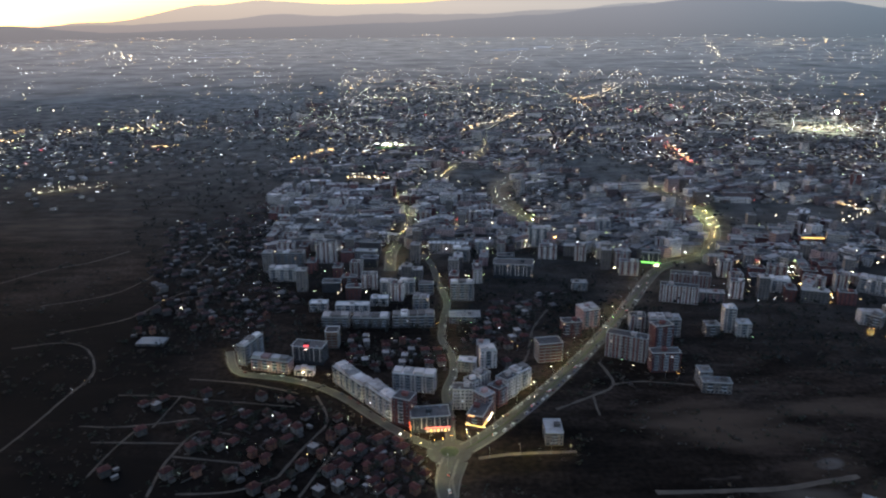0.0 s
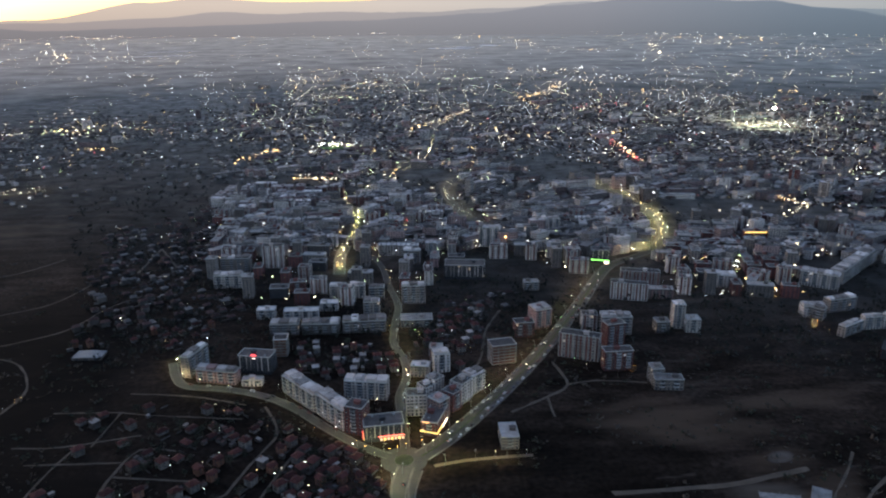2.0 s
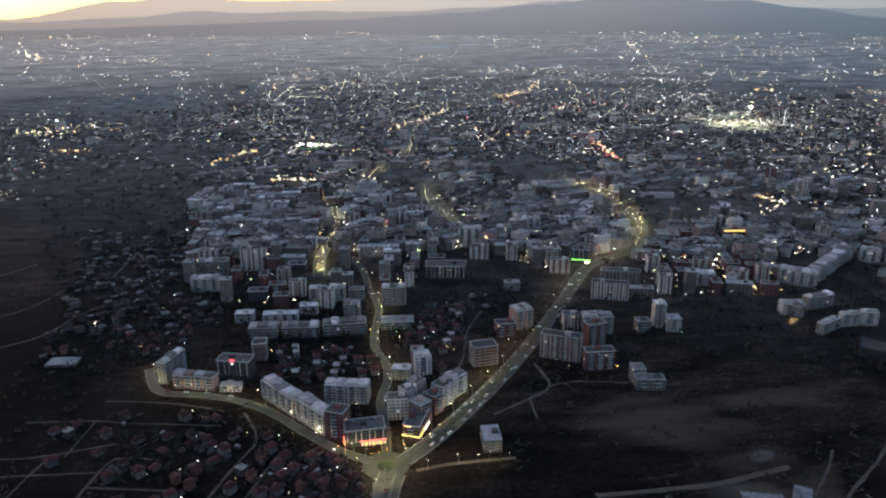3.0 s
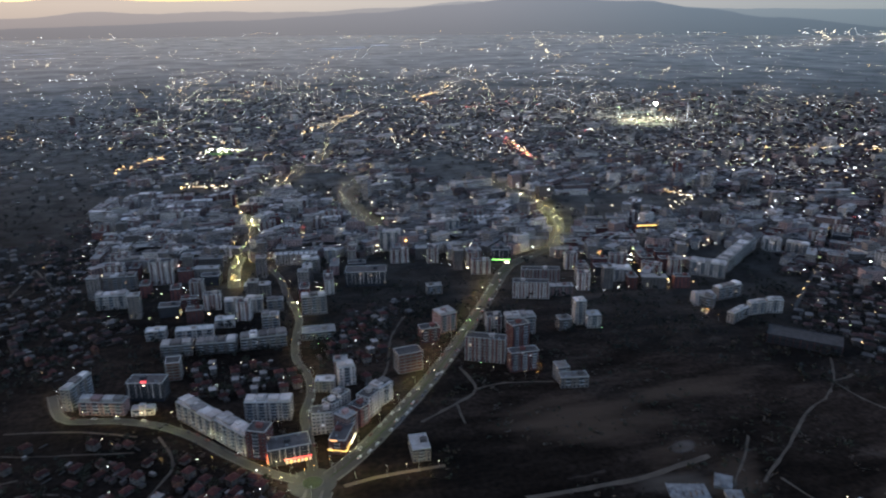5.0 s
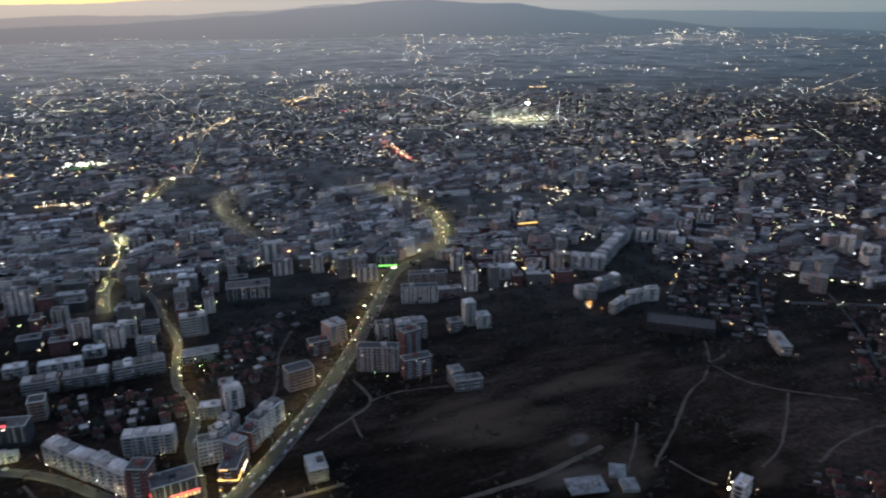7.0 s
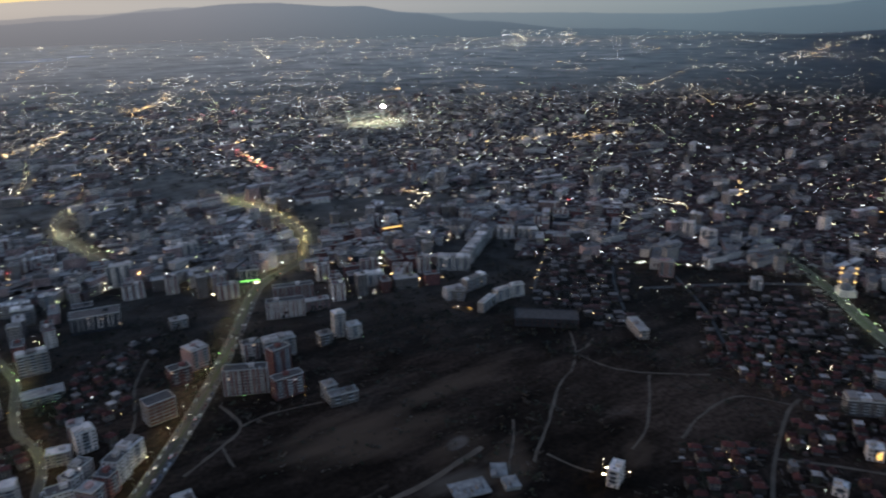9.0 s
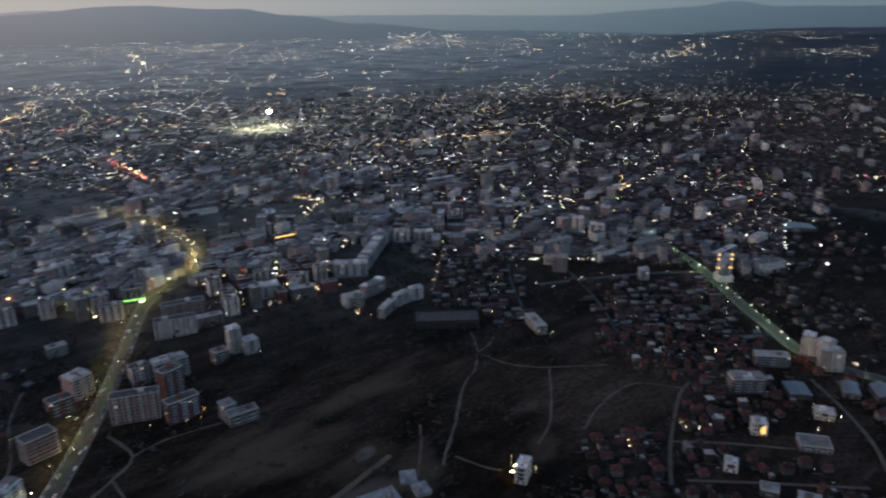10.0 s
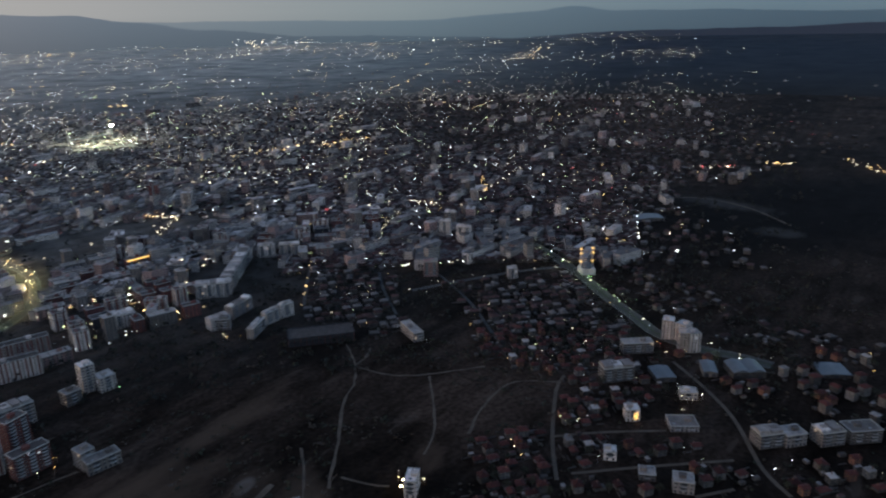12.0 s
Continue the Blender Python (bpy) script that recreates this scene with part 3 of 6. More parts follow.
red_road = road("road_red", [(551, 1558), (554, 1677), (561, 1798), (581, 1918)], 13, ASPHALT, "busy city street full of tail lights", 0.09, 2.0)
highway = road("road_highway", [(985, 679), (941, 610), (891, 535), (841, 466), (783, 400), (743, 349), (708, 304), (697, 260), (700, 223), (698, 190)], 13, ASPHALT, "wide lamplit dual carriageway", 0.10, 1.5, 1.5)
highway_b = road("road_highway_branch", [(655, 271), (617, 227), (578, 192), (521, 157), (497, 132)], 3.4, DIRT, "dim asphalt street between houses", 0.09)
cross_road = road("road_cross", [(668, 606), (737, 569), (804, 527), (859, 479)], 5, ASPHALT, "dim straight asphalt road", 0.09, 1.0)
lit_left = road("road_lit_left", [(-783, 1347), (-716, 1388), (-661, 1416)], 8, ASPHALT, "short brightly lit street at the field edge", 0.09)
side_a = road("road_side_a", [(598, 573), (652, 639), (698, 686)], 3.6, ASPHALT, "dim side street between houses", 0.08)
side_b = road("road_side_b", [(558, 684), (618, 741), (672, 790)], 4, ASPHALT, "side street with amber lamps", 0.08)
side_c = road("road_side_c", [(777, 752), (849, 810), (931, 850), (977, 856)], 7, ASPHALT, "winding lamplit side street", 0.08)
side_d = road("road_side_d", [(734, 612), (677, 526), (614, 452)], 3.6, ASPHALT, "long straight village street", 0.08)
lane_1 = road("lane_village_a", [(423, 276), (471, 305), (543, 339), (571, 345)], 3.2, DIRT, "dusty village lane", 0.08)
lane_2 = road("lane_village_b", [(473, 305), (499, 277), (532, 233)], 3.0, DIRT, "pale village lane", 0.075)
lane_3 = road("lane_village_c", [(436, 271), (471, 233), (520, 177)], 3.0, DIRT, "narrow village lane", 0.075)
lane_4 = road("lane_village_d", [(460, 187), (484, 167)], 3.0, DIRT, "narrow village lane", 0.075)
east_lane = road("lane_east", [(26, 471), (49, 476), (76, 478), (102, 479)], 3.6, DIRT, "lamplit lane to the white apartment block", 0.08)
TRACK = "pale dirt track across dark fields"
for k, (pts, w) in enumerate((
        ([(149, 429), (193, 430), (220, 431), (242, 433), (274, 440), (301, 446)], 5.0), ([(150, 630), (154, 585), (132, 565), (96, 542)], 2.5), ([(154, 585), (183, 590), (227, 582)], 2.4), ([(132, 565), (131, 532)], 2.2), ([(65, 599), (82, 644), (97, 711), (119, 761)], 2.5),
        ([(321, 408), (369, 445), (415, 483), (447, 500), (479, 528), (508, 567)], 2.4), ([(477, 526), (496, 529), (515, 539)], 2.6), ([(476, 525), (480, 485), (502, 454), (546, 418)], 2.0), ([(500, 451), (433, 395), (394, 376)], 2.0), ([(438, 364), (476, 377), (519, 382), (541, 372), (555, 345)], 2.2), ([(336, 410), (341, 389), (348, 373)], 2.2), ([(295, 407), (325, 438), (346, 463)], 2.2))):
    road("dirt_track", pts, w, DIRT, TRACK, 0.05 + 0.002 * k, wobble=1.6, category="track")
for k, (pts, w) in enumerate((
        ([(-300, 520), (-262, 519), (-205, 531)], 1.8), ([(-262, 451), (-258, 486), (-250, 519)], 1.8), ([(-190, 430), (-150, 433), (-122, 449)], 2.0), ([(-236, 600), (-178, 590), (-130, 572)], 1.8), ([(-420, 700), (-352, 742), (-330, 800), (-300, 840)], 2.2), ([(-470, 780), (-400, 820), (-372, 900)], 2.2), ([(-345, 484), (-340, 516), (-335, 571), (-332, 614), (-360, 663), (-395, 680), (-440, 667)], 2.2), ([(-209, 427), (-211, 461), (-209, 479), (-200, 510), (-171, 506)], 2.2), ([(-208, 476), (-147, 466)], 1.9), ([(-280, 496), (-208, 494)], 1.6), ([(-290, 571), (-233, 568), (-211, 562), (-129, 549)], 1.6), ([(-122, 449), (-109, 489), (-97, 526), (-113, 568)], 2.2),
        ([(-239, 517), (-233, 568)], 1.6), ([(-102, 426), (-94, 452), (-82, 489), (-75, 505)], 2.2), ([(-562, 857), (-524, 908), (-484, 937), (-450, 986)], 2.8), ([(-331, 1024), (-332, 922)], 3.1), ([(-331, 1024), (-287, 940)], 3.1), ([(1293, 505), (1321, 442), (1288, 356), (1212, 278)], 5))):
    road("village_track", pts, w, DIRT, "narrow pale village track between plots", 0.03 + 0.0015 * k, wobble=1.0, category="track")


def roundabout():
    cx, cy = 4, 480
    geo = Geo()
    geo.tube(cx, cy, 0.0, 0.13, 17.5, 17.5, 48)
    tagged(part("road_roundabout", geo, ASPHALT), "round asphalt junction under street lamps", "road", kind="structure")
    isl = empty("roundabout_island", cx, cy)
    kerb, lawn = Geo(), Geo()
    kerb.tube(0, 0, 0.13, 0.42, 7.6, 7.5, 40)
    for k in range(5):
        lawn.tube(0, 0, 0.42 + 0.2 * k, 0.62 + 0.2 * k, 7.1 - 0.9 * k, 6.2 - 0.9 * k, 40)
    part("kerb", kerb, PAVING, isl)
    part("lawn", lawn, GRASS, isl)
    tagged(isl, "round kerbed island with a green lawn mound", "traffic island")
    ROADS.append(([Vector((cx, cy))], 20))


roundabout()


# ---------------------------------------------------------------- buildings
TAKEN = []      # (x, y, radius) kept clear
random.seed(11)
KIND = {
    "white": ("pale grey apartment block with flat roof", "white", FLAT_ROOF),
    "grey": ("grey apartment block with dark windows", "grey", GREY_ROOF),
    "brown": ("red brown clad apartment block", "brown", DARK_ROOF),
    "pink": ("pale pink apartment block with flat roof", "pink", GREY_ROOF),
    "glass": ("dark clad block with pale vertical strips", "glass", DARK_ROOF),
    "stripe": ("white apartment block with red brown vertical bands", "white", DARK_ROOF),
    "ribbed": ("white apartment block with thin grey ribs", "white", DARK_ROOF),
    "tower": ("pale tower block with vertical grey bands", "white", FLAT_ROOF),
}


def facade_sides(w, d):
    """Each side as (length, function from run and depth to local x, y)."""
    return ((w, lambda s, o: (s, -d / 2 - o)), (w, lambda s, o: (-s, d / 2 + o)), (d, lambda s, o: (w / 2 + o, s)), (d, lambda s, o: (-w / 2 - o, -s)))


def slab_on(geo, fn, s0, s1, o0, o1, z0, z1, slot=0):
    xa, ya = fn(s0, o0)
    xb, yb = fn(s1, o1)
    geo.box(min(xa, xb), max(xa, xb), min(ya, yb), max(ya, yb), z0, z1, slot, base=True)


def building(x, y, w, d, h, rot, style, tag=""):
    TAKEN.append((x, y, math.hypot(w, d) / 2 + 2))
    if style in ("shed", "arch", "hall"):
        return shed(x, y, w, d, h, rot, style)
    if style in ("frame", "slab"):
        return shell(x, y, w, d, h, rot, style)
    label, wall, roofing = KIND[style]
    near = math.hypot(x, y) < 640
    n = max(2, round(h / 3.0))
    sh = h / n
    top = empty("apartment_building", x, y, rot)
    body = Geo()
    body.box(-w / 2, w / 2, -d / 2, d / 2, 0, h)
    part("wall", body, WALL[wall], top)
    # parapet and roof deck; the pale parapet colour paints sky light on the edge
    roof = Geo()
    for s, fn in facade_sides(w, d):
        slab_on(roof, fn, -s / 2, s / 2, -0.35, 0.12, h - 0.1, h + 0.7, 1)
    roof.box(-w / 2 + 0.3, w / 2 - 0.3, -d / 2 + 0.3, d / 2 - 0.3, h - 0.05, h + 0.06)
    part("roof", roof, (roofing, TRIM), top)
    hx = random.uniform(-0.25, 0.25) * w
    hut = Geo()
    hut.box(hx - 2.4, hx + 2.4, -1.6, 2.0, h, h + 2.7)
    hut.box(hx - 2.7, hx + 2.7, -1.9, 2.3, h + 2.7, h + 2.95)
    part("stair_hut", hut, WALL[wall], top)
    for k in range(random.randint(1, 3)):
        ux, uy = random.uniform(-0.4, 0.4) * w, random.choice((-0.3, 0.33)) * d
        unit = Geo()
        unit.box(ux - 0.8, ux + 0.8, uy - 0.5, uy + 0.5, h, h + 1.2)
        unit.tube(ux, uy, h + 1.2, h + 1.35, 0.4, 0.4, 8)
        part("roof_unit", unit, STEEL, top)
    # set-back top floor in uneven segments
    if style in ("white", "pink", "grey") and w > 15 and h > 11:
        seg = max(2, round(w / 9))
        for k in range(seg):
            x0, x1 = -w / 2 + k * w / seg + 0.5, -w / 2 + (k + 1) * w / seg - random.uniform(0.5, 2.4)
            y0, y1 = -d / 2 + random.uniform(0.8, 3.0), d / 2 - random.uniform(0.8, 3.5)
            t = random.uniform(1.6, 3.0)
            g = Geo()
            g.box(x0, x1, y0, y1, h, h + t)
            g.box(x0 - 0.3, x1 + 0.3, y0 - 0.3, y1 + 0.3, h + t, h + t + 0.2, base=True)
            part("penthouse", g, random.choice((GREY_ROOF, FLAT_ROOF, WALL[wall])), top)
    # storeys of windows, some of them lit
    bays = [(fn, s, max(1, int(s / 3.3))) for s, fn in facade_sides(w, d)]
    lit = 0
    row = Geo()
    for st in range(n):
        z0 = st * sh + (0.9 if st else 0.4)
        z1 = z0 + (1.45 if st else min(2.3, sh - 0.6))
        for fn, s, nb in bays:
            pitch = s / nb
            for b in range(nb):
                c = -s / 2 + (b + 0.5) * pitch
                ww = min(pitch * 0.56, 1.8)
                if st and lit < 9 and random.random() < 0.022:
                    lit += 1
                    pane = Geo()
                    slab_on(pane, fn, c - ww / 2, c + ww / 2, -0.1, 0.06, z0, z1)
                    part("lit_window", pane, random.choice((WARM_WINDOW, WARM_WINDOW, COOL_WINDOW)), top, "lit window")
                    continue
                slab_on(row, fn, c - ww / 2, c + ww / 2, -0.1, 0.04, z0, z1, 0)
                if st:
                    slab_on(row, fn, c - ww / 2 - 0.1, c + ww / 2 + 0.1, -0.1, 0.14, z0 - 0.12, z0, 1)
    tagged(part("glazing", row, (PANE, TRIM), top), kind="stuff")
    # balconies in vertical stacks, or cladding bands
    (wf, f0), (wb, f1) = facade_sides(w, d)[:2]
    for s, fn in ((wf, f0), (wb, f1)):
        nb = max(1, int(s / 9))
        for b in range(nb):
            c = -s / 2 + (b + 0.5) * s / nb
            g = Geo()
            if style in ("stripe", "tower", "glass", "ribbed"):
                bw = 0.6 if style in ("glass", "ribbed") else 1.5
                for e in (-1, 1):
                    g = Geo()
                    slab_on(g, fn, c + e * s / nb * 0.3 - bw / 2, c + e * s / nb * 0.3 + bw / 2, 0, 0.35, 0.5 if style != "glass" else 4.0, h + (0.9 if style == "tower" else 0.3))
                    part("cladding_band", g, WALL["brown" if style == "stripe" else "white" if style == "glass" else "grey"], top)
            else:
                # flat dark strip paints the shade of recessed loggias behind the balconies
                back = Geo()
                slab_on(back, fn, c - 1.9, c + 1.9, -0.05, 0.07, 3.2, h - 0.4)
                part("loggia", back, PANE, top, "flat dark strip standing in for loggia shade")
                for st in range(1, n):
                    z = st * sh
                    g = Geo() if near else g
                    slab_on(g, fn, c - 2.1, c + 2.1, -0.05, 1.25, z - 0.12, z + 0.05)
                    slab_on(g, fn, c - 2.1, c + 2.1, 1.15, 1.25, z + 0.05, z + 1.0)
                    for e in (-2.1, 2.0):
                        slab_on(g, fn, c + e, c + e + 0.1, -0.05, 1.25, z + 0.05, z + 1.0)
                    if near:
                        part("balcony", g, RAIL, top)
                if not near:
                    tagged(part("balcony_strip", g, RAIL, top), kind="stuff")
    extras(top, tag, w, d, h)
    return tagged(top, label + extra_words(tag), "apartment building")


def extra_words(tag):
    return {"corner_block": ", red neon over lit shops", "hotel": ", red roof sign", "lit_corner": ", bright yellow shops below",
            "green_sign": ", green neon band", "market": ", lit yard beside", "yellow_top": ", yellow lit crown", "yellow_lit": ", yellow lit window",
            "floodlit": ", floodlit yellow end wall"}.get(tag, "")


def strip(name, parent, x0, x1, y0, y1, z0, z1, material, label):
    g = Geo()
    g.box(x0, x1, y0, y1, z0, z1, base=True)
    return part(name, g, material, parent, label)


def extras(top, tag, w, d, h):
    """Lit signs and shopfronts where a building has them."""
    f = -d / 2
    if tag == "corner_block":
        strip("neon_band", top, -w * 0.15, w * 0.5, f - 0.9, f - 0.5, 4.0, 4.9, RED_SIGN, "red neon band")
        strip("neon_band", top, -w * 0.5 - 0.8, -w * 0.5 - 0.4, f - 0.4, f + d * 0.6, 4.0, 4.6, RED_SIGN, "red neon band")
        for k in range(7):
            cx = -w * 0.08 + k * w * 0.09
            strip("shopfront", top, cx - 0.9, cx + 0.9, f - 0.3, f - 0.1, 0.5, 2.9, YELLOW_SIGN if k % 2 else WARM_WINDOW, "amber lit shopfront")
        for k in range(3):
            cy = f + 2 + 4 * k
            strip("shopfront", top, -w / 2 - 0.25, -w / 2 - 0.1, cy, cy + 1.8, 0.5, 2.9, YELLOW_SIGN, "amber lit shopfront")
    if tag == "lit_corner":
        strip("sign_band", top, -w / 2 - 0.5, w / 2 + 0.5, f - 0.6, f - 0.2, 3.2, 4.0, YELLOW_SIGN, "yellow lit sign band")
        strip("sign_band", top, w / 2 + 0.2, w / 2 + 0.6, f, f + d * 0.5, 3.2, 4.0, YELLOW_SIGN, "yellow lit sign band")
        strip("sign_band", top, -w / 2 - 0.6, -w / 2 - 0.2, f, f + d * 0.3, 3.2, 4.0, YELLOW_SIGN, "yellow lit sign band")
        strip("sign_tube", top, -w * 0.4, w * 0.02, f - 0.5, f - 0.3, h - 0.6, h + 0.2, glow_amber, "glowing amber tube")
        for k in range(6):
            cy = f + d * (0.5 + 0.08 * k)
            strip("shopfront", top, w / 2 + 0.1, w / 2 + 0.25, cy, cy + 1.6, 0.5, 2.6, SHOP_LIGHT, "white lit shopfront")
    if tag == "hotel":
        strip("roof_sign", top, -2.5, 2.5, f - 0.2, f + 0.2, h + 0.9, h + 2.2, RED_SIGN, "red roof sign")
        strip("wall_light", top, -1.2, 1.2, f - 0.5, f - 0.35, h - 2.2, h - 1.4, SHOP_LIGHT, "bright wall light")
    if tag == "green_sign":
        strip("neon_band", top, -w / 2, w / 2, f - 0.5, f - 0.2, 4.4, 5.5, GREEN_SIGN, "green neon band")
        strip("shopfront", top, w * 0.2, w * 0.45, f - 0.3, f - 0.1, 0.5, 3.0, SHOP_LIGHT, "white lit shopfront")
    if tag == "yellow_top":
        strip("crown_light", top, -w / 2 - 0.4, w / 2 + 0.4, f - 0.5, f - 0.2, h - 1.8, h - 0.2, YELLOW_SIGN, "yellow lit crown")
        strip("crown_light", top, -1.0, 1.0, f - 0.5, f - 0.2, h * 0.3, h * 0.7, YELLOW_SIGN, "yellow lit column")
    if tag == "yellow_lit":
        strip("window_panel", top, 0.5, 4.0, f - 0.2, f - 0.1, 2.0, 8.0, YELLOW_SIGN, "yellow lit stair window")
    if tag == "floodlit":
        for k in (-1, 1):
            strip("flood_lamp", top, -w / 2 - 3.5, -w / 2 - 2.5, k * 4 - 0.5, k * 4 + 0.5, 6.0, 6.8, BRIGHT, "bright flood lamp on a bracket")
            strip("bracket", top, -w / 2 - 3.2, -w / 2, k * 4 - 0.1, k * 4 + 0.1, 5.8, 6.0, STEEL, "steel bracket")


glow_amber = glow("amber_tube", (1.0, 0.45, 0.12), 1.3)


def shed(x, y, w, d, h, rot, style):
    top = empty("hall" if style == "hall" else "warehouse", x, y, rot)
    g = Geo()
    g.box(-w / 2, w / 2, -d / 2, d / 2, 0, h * 0.72)
    part("wall", g, WALL["plaster"], top)
    spans = 2 if style == "arch" else 1
    for k in range(spans):
        x0, x1 = -w / 2 + k * w / spans, -w / 2 + (k + 1) * w / spans
        r = Geo()
        steps = 10 if style != "shed" else 2
        prof = []
        for i in range(steps + 1):
            a = i / steps
            zz = math.sin(a * math.pi) if style != "shed" else 1 - abs(2 * a - 1)
            prof.append((x0 - 0.3 + a * (x1 - x0 + 0.6), h * 0.72 + zz * h * (0.28 if style != "shed" else 0.18)))
        for (xa, za), (xb, zb) in zip(prof, prof[1:]):
            r.face([(xa, -d / 2 - 0.4, za), (xb, -d / 2 - 0.4, zb), (xb, d / 2 + 0.4, zb), (xa, d / 2 + 0.4, za)])
            r.face([(xa, -d / 2 - 0.4, za - 0.25), (xb, -d / 2 - 0.4, zb - 0.25), (xb, -d / 2 - 0.4, zb), (xa, -d / 2 - 0.4, za)])
        for yy in (-d / 2, d / 2):
            r.face([(px, yy, pz) for px, pz in prof])
        part("roof", r, METAL_ROOF, top)
    for k in range(max(2, int(w / 8))):
        g = Geo()
        cx = -w / 2 + (k + 0.5) * w / max(2, int(w / 8))
        g.box(cx - 1.8, cx + 1.8, -d / 2 - 0.08, -d / 2 + 0.1, 0.1, min(3.6, h * 0.6), base=True)
        part("door", g, WALL["glass"], top)
    return tagged(top, {"hall": "low sports hall with a blue vaulted roof", "arch": "warehouse with twin vaulted metal roofs"}.get(style, "low warehouse with a pale blue metal roof"), "warehouse")


def shell(x, y, w, d, h, rot, style):
    """An unfinished concrete frame: slabs, columns and a partly closed core."""
    top = empty("unfinished_building", x, y, rot)
    n = max(2, round(h / 3.2))
    sh = h / n
    for k in range(n + 1):
        g = Geo()
        g.box(-w / 2, w / 2, -d / 2, d / 2, k * sh - (0.3 if k else 0), k * sh + (0 if k else 0.1), base=True)
        part("floor_slab", g, DARK_ROOF if k == n else WALL["concrete" if style == "frame" else "glass"], top)
    nx, ny = max(2, int(w / 6)), max(2, int(d / 6))
    for k in range(n):
        for i in range(nx + 1):
            for j in range(ny + 1):
                if 0 < i < nx and 0 < j < ny:
                    continue
                g = Geo()
                cx, cy = -w / 2 + 0.4 + i * (w - 0.8) / nx, -d / 2 + 0.4 + j * (d - 0.8) / ny
                g.box(cx - 0.25, cx + 0.25, cy - 0.25, cy + 0.25, k * sh, (k + 1) * sh - 0.3)
                part("column", g, WALL["concrete" if style == "frame" else "brown"], top)
        g = Geo()
        g.box(-w / 2 + 1.2, w / 2 - 1.2, -d / 2 + 1.2, d / 2 - 1.2, k * sh, (k + 1) * sh - 0.3)
        part("block_wall", g, WALL["brick" if style == "frame" else "glass"], top)
    g = Geo()
    for e, fn in facade_sides(w, d):
        slab_on(g, fn, -e / 2, e / 2, -0.3, 0.0, h, h + 0.9)
    part("parapet", g, FLAT_ROOF if style == "frame" else WALL["glass"], top)
    return tagged(top, "unfinished concrete frame building with bare block walls", "building site")


building(-11.7, 516.1, 31.8, 17.6, 13.9, 6, "glass", "corner_block")
building(-81.0, 578.5, 48.8, 13.6, 15.8, -51, "white")
building(-51.1, 543.1, 38.5, 13.6, 17.8, -51, "white")
building(-32.5, 525.0, 15.6, 14.4, 24.1, -24, "brown")
building(-26.2, 579.5, 37.9, 12.8, 16.5, -11, "white")
building(-188.9, 641.1, 31.1, 9.6, 20.5, 70, "grey")
building(-162.9, 618.6, 38.4, 11.2, 12.0, -15, "pink")
building(-130.3, 636.9, 31.7, 16.0, 17.5, -13, "glass", "hotel")
building(-130.4, 609.0, 18.2, 8.0, 5.7, -4, "white")
building(22.4, 615.4, 17.3, 11.2, 10.6, -11, "white")
building(41.9, 623.3, 15.4, 12.0, 18.2, 7, "white")
building(39.0, 645.4, 13.0, 11.2, 13.9, -1, "pink")
building(16.0, 548.5, 17.2, 12.0, 18.9, -1, "ribbed")
building(24.8, 561.4, 10.2, 12.0, 19.1, 37, "ribbed")
building(33.0, 572.7, 11.1, 12.0, 20.2, 41, "ribbed")
building(29.7, 524.8, 13.6, 28.8, 12.3, -21, "brown", "lit_corner")
building(34.0, 540.0, 12.5, 14.4, 18.1, 41, "pink")
building(46.1, 553.4, 11.1, 12.8, 17.1, 44, "brown")
building(55.7, 567.2, 16.1, 12.8, 19.1, 47, "ribbed")
building(68.2, 583.2, 17.0, 12.8, 17.3, 42, "white")
building(86.0, 498.1, 13.7, 20.8, 10.7, -1, "grey")
building(241.9, 572.4, 25.5, 11.2, 10.3, -7, "grey")
building(235.5, 585.9, 11.4, 12.8, 14.4, -1, "grey")
building(178.8, 639.7, 39.0, 12.8, 24.6, -25, "stripe")
building(215.5, 653.0, 19.5, 12.8, 29.4, 13, "brown")
building(207.7, 613.3, 27.5, 12.0, 19.6, 1, "brown")
building(204.7, 701.9, 16.4, 12.8, 18.4, -6, "stripe")
building(230.5, 692.5, 31.7, 14.4, 19.4, -5, "grey")
building(155.3, 717.9, 18.7, 19.2, 20.5, 16, "pink")
building(133.3, 693.2, 20.1, 12.8, 16.1, 3, "brown")
building(102.0, 637.9, 24.5, 16.0, 18.9, 10, "frame")
building(300.9, 700.9, 12.3, 12.8, 27.0, -7, "white")
building(312.3, 690.5, 14.9, 14.4, 14.3, -6, "white")
building(279.8, 691.1, 14.3, 12.8, 12.3, -1, "grey")
building(274.9, 783.6, 42.4, 12.8, 20.1, -17, "stripe")
building(303.7, 830.5, 47.0, 12.8, 17.0, -15, "stripe")
building(404.8, 814.1, 24.6, 16.0, 15.0, -17, "white")
building(278.5, 915.0, 24.5, 16.0, 18.5, -16, "glass", "green_sign")
building(-141.8, 763.3, 20.0, 12.0, 10.1, -1, "white")
building(-102.9, 759.0, 38.0, 12.0, 9.5, -1, "white")
building(-73.9, 779.9, 20.4, 12.0, 9.2, -1, "white")
building(-115.8, 721.9, 29.9, 16.0, 11.3, -3, "grey")
building(-77.9, 719.8, 38.9, 16.0, 11.3, -3, "grey")
building(-32.4, 720.5, 45.4, 16.0, 12.7, 1, "grey")
building(-66.0, 816.3, 19.9, 11.2, 15.3, -1, "white")
building(-43.2, 815.9, 18.0, 11.2, 15.3, -1, "white")
building(-20.7, 814.0, 18.0, 11.2, 13.0, -1, "grey")
building(22.3, 794.5, 27.4, 12.8, 21.2, -1, "grey")
